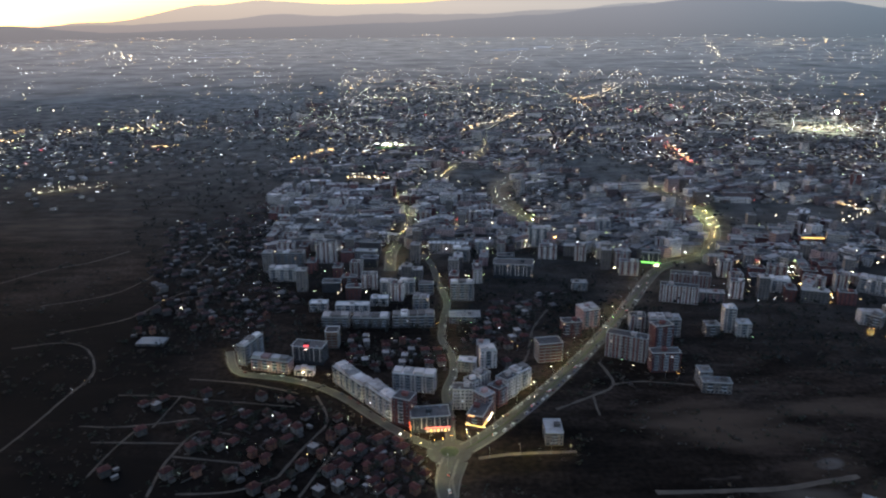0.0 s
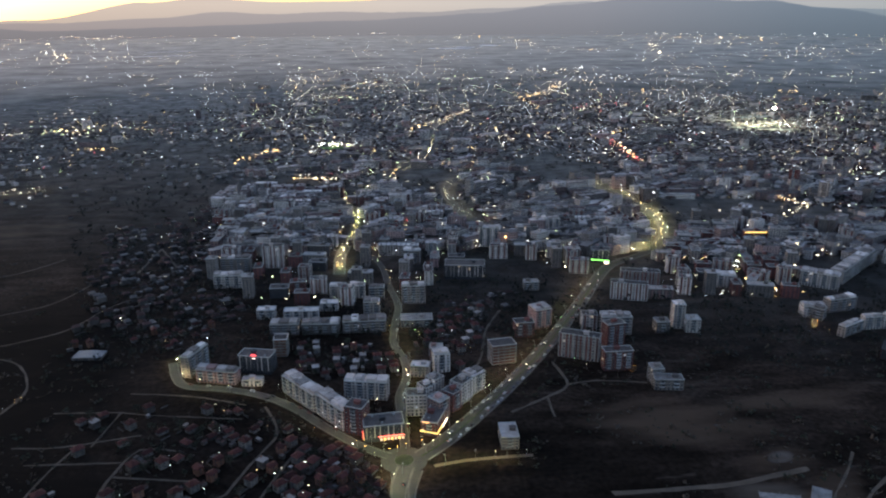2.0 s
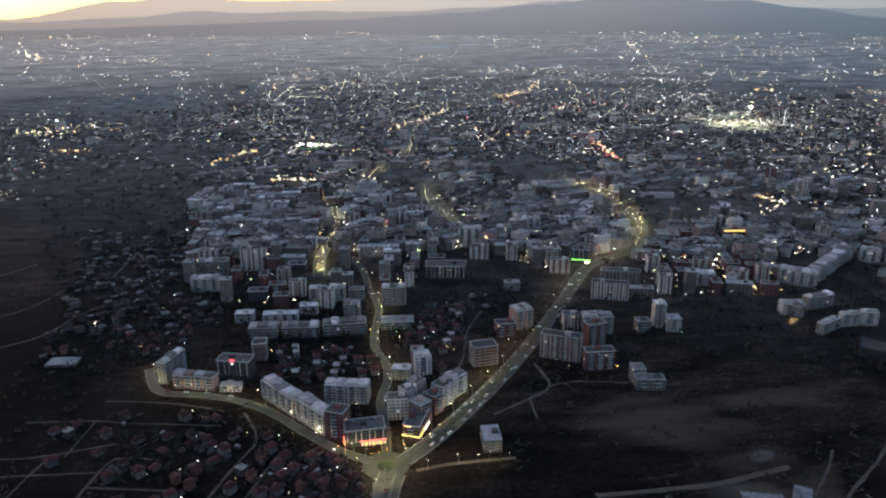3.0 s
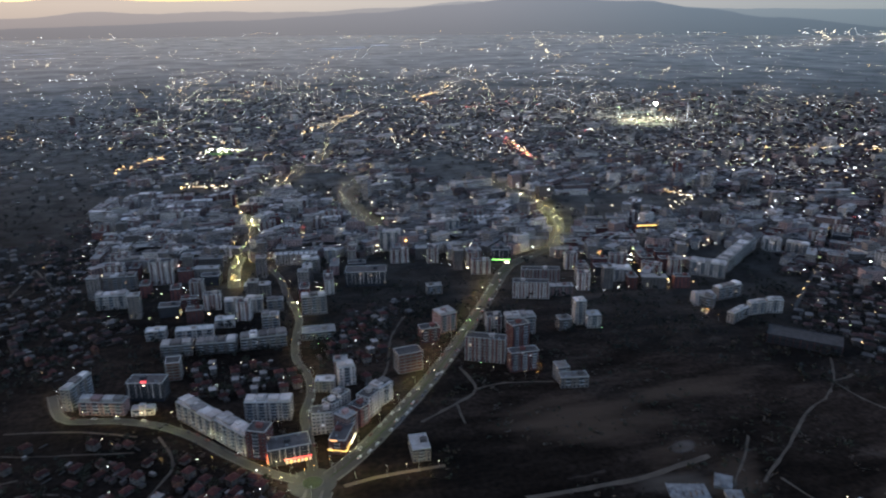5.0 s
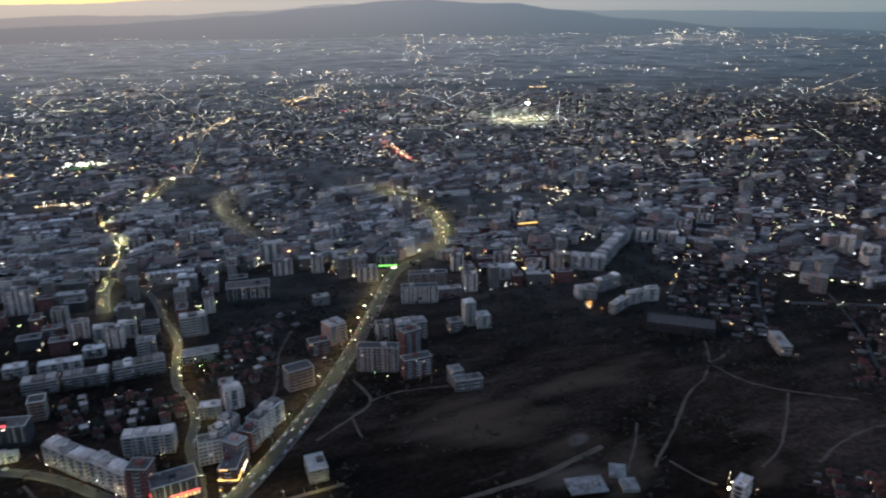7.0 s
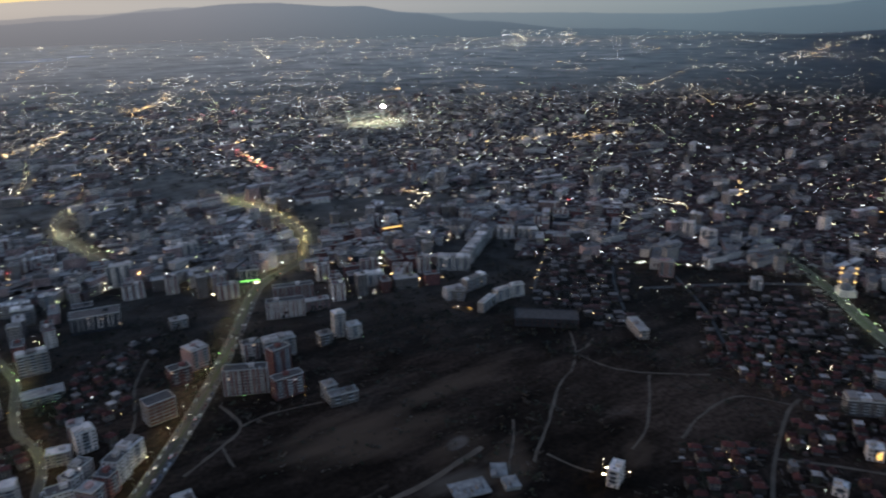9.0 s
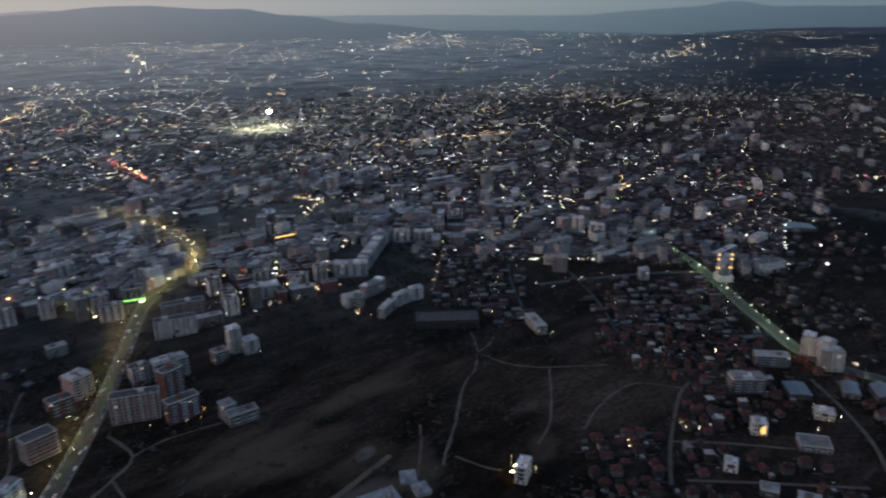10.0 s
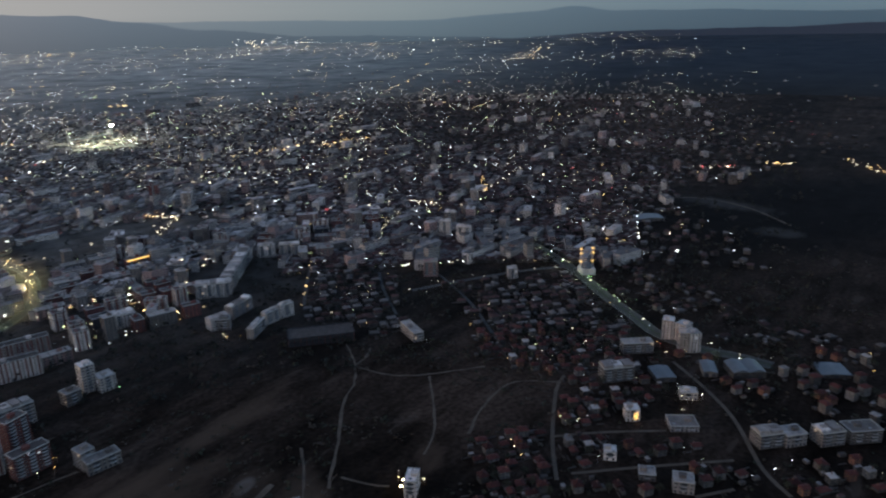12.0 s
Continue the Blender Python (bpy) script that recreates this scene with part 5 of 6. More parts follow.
        h = random.choice((10, 13, 16, 19, 25)) if tall else random.uniform(3, 6.5)
        if tall and random.random() < 0.6:
            w, d, h = random.uniform(30, 62), random.uniform(10, 14), random.choice((9, 12, 15, 15))
        a = radians(random.choice((-10, 20, 40)) + random.uniform(-12, 12))
        at = (x, y, math.cos(a), math.sin(a), ground_z(x, y))
        roof = random.choice((1, 2, 2)) if tall else random.choice((1, 1, 2, 3, 3))
        walls.box(-w / 2, w / 2, -d / 2, d / 2, 0, h, random.choice((4, 4, 5, 6)) if tall else 0, top=roof, at=at)
        if not tall and r < 3000:
            del walls.v[-8:], walls.f[-5:], walls.m[-5:]
            hipped(x, y, a, max(w, d + 1), d, h, 1.8, random.choice((3, 3, 3, 3, 2, 2) if b > random.uniform(28, 50) else (1, 2, 2, 3, 3)))
        if tall:
            walls.box(-2, 2, -2, 2, h, h + 2.5, 0, top=roof, at=at)
        if random.random() < (0.62 - 0.25 * smooth(40, 58, b)) * (0.3 + 1.6 * max(0.0, 0.3 + noise.noise((x * 0.004, y * 0.004, 8.0)))):
            dot(x + random.uniform(-9, 9), y - 8, random.uniform(3, h), (0.28 + 0.75 * random.random() ** 2 + (0.7 if random.random() < 0.07 else 0)) * (1 + r / 3500), random.choice("wwwwcccccccaagg" + ("r" if random.random() < 0.4 else "")))
    # same walls twice: distance haze painted in as a paler colour, then without it
    hazed_wall = surface("hazed_walls", (0.10, 0.086, 0.077), (0.38, 0.325, 0.29), 0.05, 0.5, spread=0.55, island=True)
    unhazed_wall = surface("unhazed_walls", (0.022, 0.019, 0.018), (0.095, 0.081, 0.074), 0.05, 0.5, spread=0.6, island=True)
    far_tile = surface("distant_tile_roofs", (0.036, 0.0195, 0.018), (0.09, 0.045, 0.039), 0.05, 0.5, spread=0.5, island=True)
    far_roof = surface("distant_flat_roofs", (0.20, 0.175, 0.16), (0.54, 0.47, 0.43), 0.05, 0.5, spread=0.5, island=True)
    far_felt = surface("distant_felt_roofs", (0.08, 0.069, 0.064), (0.17, 0.146, 0.135), 0.05, 0.5, spread=0.3, island=True)
    tagged(part("distant_buildings", walls, (hazed_wall, far_roof, far_felt, far_tile, *TOWN_WALL[:3], unhazed_wall)), "countless small buildings of the distant city", "buildings", kind="stuff")

    tagged(part("city_blocks", blocks, (*TOWN_WALL, FLAT_ROOF, GREY_ROOF, DARK_ROOF)), "close packed apartment blocks of the city centre", "buildings", kind="stuff")
    tagged(part("outbuildings", yards, (WALL["plaster"], GREY_ROOF, DARK_ROOF, far_tile)), "small sheds, garages and garden walls among the houses", "outbuildings", kind="stuff")
    groves = Geo()
    made = 0
    while made < 5200:
        b, r = random.uniform(-24, 78), 700 + 2100 * random.random() ** 1.4
        x, y = polar(r, b)
        if noise.noise((x * 0.006, y * 0.006, 3.0)) < random.uniform(-0.4, 0.4) or (np.hypot(ROAD_XY[:, 0] - x, ROAD_XY[:, 1] - y) < ROAD_XY[:, 2] + 2).any():
            continue
        made += 1
        h = random.uniform(4, 9)
        for _ in range(8):
            p = Vector((x + random.gauss(0, h * 0.35), y + random.gauss(0, h * 0.35), ground_z(x, y) + h * random.uniform(0.15, 1.0)))
            u = Vector((random.gauss(0, 1), random.gauss(0, 1), random.gauss(0.3, 0.6))).normalized()
            v = u.orthogonal().normalized() * h * random.uniform(0.14, 0.3)
            w = u.cross(v)
            groves.face([p + v, p + w * 0.8, p - v, p - w])
    tagged(part("city_trees", groves, surface("bare_winter_crowns", (0.014, 0.015, 0.012), (0.042, 0.04, 0.032), 0.5, 3.0, spread=0.4, island=True)), "dark tree crowns between the houses of the town", "trees", kind="stuff")
    # strings of lamps on far roads and villages: start, end, number, size, spread, colours
    for x0, y0, x1, y1, n, s, spread, mix in (
            (-1871, 4259, -1673, 4063, 26, 4, 25, "wwca"),
            (-1691, 4111, -1148, 4174, 16, 3.5, 20, "wcc"),
            (-1532, 4396, -1130, 4515, 22, 2.2, 4, "cw"),
            (-2319, 4028, -2224, 4076, 6, 4, 8, "w"),
            (-472, 3190, -245, 3914, 40, 3, 60, "wwa"),
            (-303, 2972, -140, 2901, 22, 2.6, 5, "gw"),
            (-201, 3178, 139, 3798, 60, 3, 70, "wca"),
            (504, 2863, 638, 2978, 26, 3.4, 10, "a"),
            (638, 2978, 796, 3423, 20, 3.4, 12, "aw"),
            (52, 2057, 277, 2496, 34, 2.6, 6, "aaw"),
            (1553, 4393, 1560, 4166, 16, 3.5, 6, "w"),
            (581, 1882, 556, 1570, 26, 2.2, 4, "raw"),
            (-337, 1646, -271, 1781, 34, 2.4, 14, "a"),
            (-178, 1843, -90, 1823, 26, 2.4, 14, "gwc"),
            (-190, 1454, -107, 1431, 20, 2.0, 10, "aw"),
            (-152, 1321, -98, 1297, 20, 1.8, 12, "gw"),
            (-1270, 2071, -1199, 2120, 20, 2.4, 25, "wca"),
            (-979, 2111, -857, 2138, 30, 2.6, 25, "wag"),
            (-1104, 2064, -996, 2112, 14, 2.2, 20, "aw"),
            (-1211, 1971, -1153, 1923, 10, 2.6, 12, "a"),
            (-750, 1839, -664, 1820, 14, 1.8, 5, "a"),
            (302, 2057, 276, 1809, 10, 1.8, 3, "w"),
            (691, 1226, 703, 1151, 18, 1.8, 5, "wwa"),
            (72, 1580, 209, 1575, 20, 1.6, 3, "a"),
            (669, 2476, 903, 2541, 30, 2.4, 60, "cwr"),
            (326, 1910, 863, 1935, 60, 2.2, 60, "wcca"),
            (1600, 2927, 1683, 2915, 8, 3, 4, "a"),
            (2873, 3719, 3236, 3408, 30, 4, 4, "wc"),
            (2558, 3782, 2957, 3561, 26, 3.6, 15, "wc"),
            (2968, 3643, 2981, 3577, 12, 3.6, 6, "w"),
            (3692, 2265, 4046, 2267, 40, 3.4, 35, "wwac"),
            (2540, 2257, 3116, 2491, 26, 2.4, 5, "wa"),
            (3159, 2525, 3322, 2432, 14, 2.4, 10, "w"),
            (1562, 528, 1608, 470, 14, 1.8, 3, "wr"),
            (1686, 420, 1690, 364, 14, 2, 4, "aw"),
            (1800, 282, 1686, 197, 20, 1.8, 15, "aw"),
            (3788, 1028, 3806, 967, 8, 2.6, 6, "w"),
            (1012, 879, 1013, 815, 12, 1.6, 4, "w"),
            (1171, 1562, 1526, 1445, 40, 2.2, 25, "aaw"),
            (1279, 906, 1139, 798, 12, 1.6, 3, "a"),
            (572, 883, 654, 1059, 14, 1.3, 4, "w"),
            (628, 1088, 701, 1146, 10, 1.6, 4, "w"),
            (448, 915, 430, 827, 10, 1.2, 10, "a"),
            (448, 779, 475, 783, 12, 1.2, 4, "a"),
    ):
        for k in range(n):
            t = (k + random.random() * 0.6) / n
            dot(x0 + (x1 - x0) * t + random.gauss(0, spread), y0 + (y1 - y0) * t + random.gauss(0, spread), random.uniform(5, 10), s * random.uniform(0.5, 1.2), random.choice(mix))
    for line, gap, size, mix, first in ((yellow_road, 8, 0.75, "wwga", 0), (mid_road, 11, 0.65, "wwc", 0), (boulevard, 9, 0.65, "wwwa", 600), (highway, 26, 0.9, "wwg", 60), (red_road, 10, 1.1, "rra", 0), (side_b, 16, 0.8, "a", 0), (side_c, 16, 0.8, "w", 0), (north_road, 24, 0.7, "wag", 330), (lit_left, 7, 1.1, "w", 0), (cross_road, 30, 0.7, "w", 0)):
        run = 0.0
        for p, q in zip(line, line[1:]):
            seg = (q - p).length
            while run < seg:
                c = p + (q - p) * (run / seg) + Vector((random.uniform(-3.5, 3.5), random.uniform(-3.5, 3.5)))
                if first <= 0:
                    dot(c.x, c.y, random.choice((1.2, 7.5)), size * random.uniform(0.6, 1.4), random.choice(mix))
                run += gap * random.uniform(0.5, 1.5)
            first -= seg
            run -= seg
    for k in range(75):
        b, dist = random.uniform(-30, 82), random.uniform(1100, 3400)
        if density(b, dist) < 0.25:
            continue
        x, y = polar(dist, b)
        a, n = random.choice((0.2, 0.9, 1.7, 2.4)) + random.uniform(-0.2, 0.2), random.randint(5, 13)
        mix = random.choice(("w", "w", "wc", "c", "a", "aw", "wg"))
        for i in range(n):
            if inside(DARK_FIELD, x + i * 38 * math.cos(a), y + i * 38 * math.sin(a)):
                break
            dot(x + i * 38 * math.cos(a), y + i * 38 * math.sin(a), 8, random.uniform(0.7, 1.5) * (1 + dist / 4500), random.choice(mix))
    for k in range(150):
        b, dist = random.gauss(8, 16), random.uniform(2300, 4600)
        many, mix = random.randint(3, 12), random.choice(("wc", "c", "w", "wg", "aw"))
        for i in range(many):
            d2 = dist + random.gauss(0, 70)
            r = d2 if d2 <= 3000 else 3000 + 1700 * (1 - math.exp(-(d2 - 3000) / 1700))
            x, y = polar(r, b + math.degrees(random.gauss(0, 70) / r))
            dot(x, y, 7, random.uniform(0.8, 2.0) * (r / 2600), random.choice(mix))
    # villages and farms on the plain: loose clusters of lamps, thinner further out
    for k in range(900):
        dist, b = 2900 + 9500 * random.random() ** 1.5, random.uniform(-36, 72)
        if noise.noise((b * 0.12, dist * 0.0006, 9.0)) < -0.12 and random.random() < 0.8:
            continue
        size, many = random.choice((60, 120, 260)), random.choice((1, 2, 3, 5, 9, 14))
        for i in range(many):
            d2 = dist + random.gauss(0, size * 1.6)
            r = d2 if d2 <= 3000 else 3000 + 1700 * (1 - math.exp(-(d2 - 3000) / 1700))
            x, y = polar(r, b + math.degrees(random.gauss(0, size) / max(r, 1000)))
            dot(x, y, 5, (0.7 + 1.7 * random.random() ** 2) * (r / 3600), random.choice("wwwccca" if b < 50 else "wwc"))
    for x, y, z, s, k in SMALL_LIGHTS:
        dot(x, y, z, s, k)
    for k, g in dots.items():
        if g.f:
            tagged(part("distant_lamps", g, DOT[k]), k + " lamps and lit windows across the city", "city lights", kind="stuff")


# ---------------------------------------------------------------- street lamps
def lamp_kind(head):
    top = empty("street_lamp", 0, 0)
    pole, arm, box_, lens = Geo(), Geo(), Geo(), Geo()
    pole.tube(0, 0, 0, 9.0, 0.11, 0.06, 8)
    arm.box(-0.05, 0.05, 0, 1.9, 8.85, 8.95, base=True)
    box_.box(-0.36, 0.36, 1.2, 2.4, 8.8, 9.05)
    lens.box(-0.3, 0.3, 1.3, 2.3, 8.71, 8.8, base=True)
    part("pole", pole, STEEL, top)
    part("arm", arm, STEEL, top)
    part("housing", box_, STEEL, top)
    part("lamp_lens", lens, head, top, "glowing lamp lens")
    return tagged(top, "tall steel street lamp with a glowing head", "street lamp", "street lamps along the roads")


LAMP = lamp_kind(LAMP_HEAD)
GREEN_LAMP = lamp_kind(glow("mercury_lamp", (0.55, 1.0, 0.62), 270.0))


def lamps_along(line, gap, off, start=0.0, end=1e9, both=True, kind=LAMP):
    run = 0.0
    nxt = start
    for p, q in zip(line, line[1:]):
        seg = (q - p).length
        while run + seg >= nxt and nxt <= end:
            t = (nxt - run) / seg
            c = p + (q - p) * t
            dv = (q - p).normalized()
            nrm = Vector((dv.y, -dv.x))
            for s in ((-1, 1) if both else (1,)):
                m = c + nrm * off * s
                rot = math.degrees(math.atan2(-nrm.y * s, -nrm.x * s)) - 90
                place(kind, m.x, m.y, rot)
            nxt += gap
        run += seg


lamps_along(boulevard, 34, -7.4, 10, both=False)
lamps_along(boulevard, 30, 6.5, 600, both=False)
rx, ry = 4, 480
for k in range(3):
    a = math.radians(25 + 120 * k)
    place(LAMP, rx + 18.6 * math.cos(a), ry + 18.6 * math.sin(a), math.degrees(a) + 90)
lamps_along(west_road, 36, 5.2, 20, both=False)
lamps_along(north_road, 42, 4.8, 20, 330, both=False)
lamps_along(south_road, 46, 6.5, 20, both=False)
lamps_along(yellow_road, 34, 6.8, 5, 900, both=False)
lamps_along(mid_road, 34, 6.2, 5, both=False)
lamps_along(highway, 38, 7.6, 40, both=False, kind=GREEN_LAMP)
lamps_along(east_lane, 24, 2.6, 8, both=False)
lamps_along(lit_left, 22, 4.5, 5, both=False)

# ---------------------------------------------------------------- lamps in yards
def yard_lamp_kind(material, words):
    top = empty("yard_lamp", 0, 0)
    pole, globe = Geo(), Geo()
    pole.tube(0, 0, 0, 5.0, 0.07, 0.05, 6)
    for z0, z1, r0, r1 in ((5.0, 5.12, 0.07, 0.18), (5.12, 5.3, 0.18, 0.18), (5.3, 5.42, 0.18, 0.07)):
        globe.tube(0, 0, z0, z1, r0, r1, 8)
    part("pole", pole, STEEL, top)
    part("globe", globe, material, top, "glowing globe")
    return tagged(top, words + " lamp on a short steel pole", "yard lamp", "yard lamps")


YARD = {"w": yard_lamp_kind(glow("warm_globe", (1.0, 0.90, 0.5), 10.0), "warm white"), "c": yard_lamp_kind(glow("cool_globe", (0.9, 0.98, 1.0), 11.0), "cool white"),
        "a": yard_lamp_kind(glow("amber_globe", (1.0, 0.48, 0.10), 10.0), "amber"), "W": yard_lamp_kind(glow("bright_globe", (1.0, 0.95, 0.55), 45.0), "very bright"), "r": yard_lamp_kind(glow("red_globe", (1.0, 0.06, 0.04), 26.0), "red"), "g": yard_lamp_kind(glow("green_globe", (0.3, 1.0, 0.25), 14.0), "green")}
lamp_count = 0
# pole lamps added to cast the corner shops' amber and yellow glow
for spot in ((-32, 502, "a"), (-26, 494, "a"), (-7, 489, "a"), (-1, 490, "a"), (6, 494, "a"), (18, 499, "a"), (27, 497, "w"), (33, 505, "w"), (39, 511, "w"), (48, 522, "w")):
    place(YARD[spot[2]], spot[0], spot[1], 0)
for spot in ((603, 249, "W"), (582, 233, "W"), (597, 225, "W"), (563, 230, "W"), (354, 360, "W"), (364, 353, "W"), (216, 595, "a"), (442, 680, "W"), (505, 905, "a")):
    place(YARD[spot[2]], spot[0], spot[1], 0)
for spot in ((677, 292, "r"), (678, 284, "r"), (676, 276, "r"), (673, 269, "r"), (790, 400, "g"), (770, 377, "c"), (763, 364, "g"), (747, 338, "w"), (821, 437, "g")):
    place(YARD[spot[2]], spot[0], spot[1], 0)
for spot in (
        (-333, 575, "c"), (-328, 588, "a"), (-325, 592, "a"), (-68, 523, "a"), (-50, 523, "c"), (-18, 484, "w"),
        (-32, 474, "c"), (-37, 472, "w"), (-63, 546, "c"), (-106, 597, "w"), (170, 624, "g"), (179, 612, "w"),
        (205, 598, "w"), (224, 606, "a"), (222, 608, "a"), (134, 675, "c"), (180, 722, "g"), (185, 725, "g"),
        (164, 695, "w"), (7, 776, "g"), (4, 794, "g"), (-3, 816, "w"), (-6, 713, "a"), (9, 615, "w"),
        (-19, 562, "w"), (-17, 564, "w"), (78, 576, "w"), (97, 479, "w"), (73, 479, "w"),
        (-179, 612, "w"), (-150, 600, "w"), (-344, 1068, "w"), (-192, 701, "c"), (-207, 701, "c"), (18, 720, "w"),
        (30, 712, "g"), (21, 705, "g"), (122, 913, "w"), (114, 880, "w"), (315, 672, "g"), (451, 691, "a"),
        (439, 681, "a"), (361, 375, "w"), (355, 370, "w"), (364, 362, "w"), (554, 496, "w"), (559, 496, "w"),
):
    place(YARD[spot[2]], spot[0], spot[1], 0)
for spot in (
        (560, 559, "w"), (572, 577, "w"), (444, 681, "a"), (451, 669, "a"), (445, 690, "w"), (578, 635, "w"),
        (599, 612, "w"), (610, 628, "w"), (702, 590, "w"), (665, 581, "w"), (928, 603, "a"), (931, 595, "a"),
        (679, 296, "a"), (675, 267, "w"), (673, 264, "a"), (660, 280, "w"), (595, 246, "w"), (585, 239, "w"),
        (593, 230, "w"), (583, 229, "w"), (595, 224, "w"), (594, 285, "w"), (602, 282, "c"), (752, 379, "a"),
        (787, 378, "w"), (777, 364, "w"), (776, 357, "g"), (801, 416, "a"), (585, 368, "w"), (705, 252, "w"),
        (705, 262, "w"), (685, 218, "c"), (536, 140, "c"), (518, 148, "c"), (610, 121, "w"), (693, 172, "w"),
        (728, 109, "a"), (554, 84, "w"), (685, 216, "w"), (745, 157, "a"), (746, 226, "w"), (492, 304, "w"),
        (553, 229, "w"),
):
    place(YARD[spot[2]], spot[0], spot[1], 0)

random.seed(41)
DIM = [yard_lamp_kind(glow("dim_warm_globe", (1.0, 0.95, 0.5), 10.0), "dim warm"), yard_lamp_kind(glow("dim_amber_globe", (1.0, 0.62, 0.2), 9.0), "dim amber"), yard_lamp_kind(glow("dim_cool_globe", (0.8, 1.0, 0.75), 10.0), "dim cool")]
for chosen, every in ((BLOCK_SPOTS, 2), (SPOTS, 5)):
    for q in chosen[:400:every]:
        a = random.uniform(0, math.tau)
        x, y = q[1] + 11 * math.cos(a), q[2] - abs(11 * math.sin(a))
        if lamp_count < 200:
            lamp_count += 1
            place(random.choice(DIM), x, y, 0)


# ---------------------------------------------------------------- landmarks
def stadium(x, y, rot):
    top = empty("stadium", x, y, rot)
    g = Geo()
    g.box(-52, 52, -34, 34, 0, 0.4)
    part("pitch", g, surface("floodlit_turf", (0.15, 0.21, 0.12), (0.22, 0.30, 0.17), 0.08, 1.0, rough=0.9), top, "green floodlit pitch")
    for k, (x0, x1, y0, y1) in enumerate(((-62, 62, -60, -40), (-62, 62, 40, 60), (-80, -58, -38, 38), (58, 80, -38, 38))):
        for step in range(5):
            g = Geo()
            along = k < 2
            t0, t1 = step / 5, (step + 1) / 5
            if along:
                ya, yb = (y1 - 20 * t0, y1 - 20 * t1) if k == 0 else (y0 + 20 * t0, y0 + 20 * t1)
                g.box(x0, x1, min(ya, yb), max(ya, yb), 0, 0.6 + 0.4 * step if k == 0 else 2 + 1.6 * step)
            else:
                xa, xb = (x1 - 22 * t0, x1 - 22 * t1) if k == 2 else (x0 + 22 * t0, x0 + 22 * t1)
                g.box(min(xa, xb), max(xa, xb), y0, y1, 0, 0.6 + 0.5 * step)
            part("stand_tier", g, WALL["glass"], top)
    for sy in (1,):
        g = Geo()
        g.box(-62, 62, sy * 58 - 9, sy * 58 + 3, 17, 17.6, base=True)
        for px in (-60, -30, 0, 30, 60):
            g.box(px - 0.4, px + 0.4, sy * 60.5 - 0.4, sy * 60.5 + 0.4, 0, 17)
        part("canopy", g, METAL_ROOF, top)
    for sx in (-1, 1):
        for sy in (-1, 1):
            mast = Geo()
            mast.tube(sx * 72, sy * 54, 0, 42, 1.0, 0.6, 8)
            part("floodlight_mast", mast, STEEL, top)
            a = math.atan2(-sy * 54, -sx * 72)
            lamp = Geo()
            ux, uy = -math.sin(a), math.cos(a)
            fx, fy = math.cos(a), math.sin(a)
            bx, by = sx * 72 + fx * 1.2, sy * 54 + fy * 1.2
            p = [(bx + ux * e * 5 + fx * f, by + uy * e * 5 + fy * f, z) for e, z, f in ((-0.5, 39, 0), (0.5, 39, 0), (0.5, 43, 1.5), (-0.5, 43, 1.5))]
            q = [(px - fx * 0.8, py - fy * 0.8, pz + 0.3) for px, py, pz in p]
            lamp.face(p)
            for i in range(4):
                j = (i + 1) % 4
                lamp.face([q[i], q[j], tuple(e + (0, 0, 0.05)[k] for k, e in enumerate(p[j])), p[i]], 1)
            lamp.face([(px - fx * 0.1, py - fy * 0.1, pz + 0.04) for px, py, pz in p[::-1]], 1)
            lamp.face(q[::-1], 1)
            part("floodlight", lamp, (FLOOD, STEEL), top, "blazing white floodlight panel")
    return tagged(top, "floodlit football stadium with a bright green pitch", "stadium")


stadium(1106, 2086, 8)


def sports_pitch(x, y, rot):
    top = empty("sports_pitch", x, y, rot)
    g = Geo()
    g.box(-28, 28, -17, 17, 0, 0.25)
    part("turf", g, surface("lit_green_turf", (0.05, 0.13, 0.04), (0.09, 0.20, 0.06), 0.1, 1.2, rough=0.9), top, "bright green turf")
    for sx in (-1, 0, 1):
        for sy in (-1, 1):
            mast, head = Geo(), Geo()
            mast.tube(sx * 26, sy * 18, 0, 11, 0.2, 0.12, 8)
            head.box(sx * 26 - 0.8, sx * 26 + 0.8, sy * 17.4 - 0.3, sy * 17.4 + 0.3, 10.6, 11.2, base=True)
            part("floodlight_mast", mast, STEEL, top)
            part("floodlight", head, glow_green, top, "bright greenish floodlight")
    TAKEN.append((x, y, 36))
    return tagged(top, "small floodlit green sports pitch", "sports pitch")


glow_green = glow("pitch_flood", (0.82, 1.0, 0.72), 110.0)
sports_pitch(-145, 1824, 4)


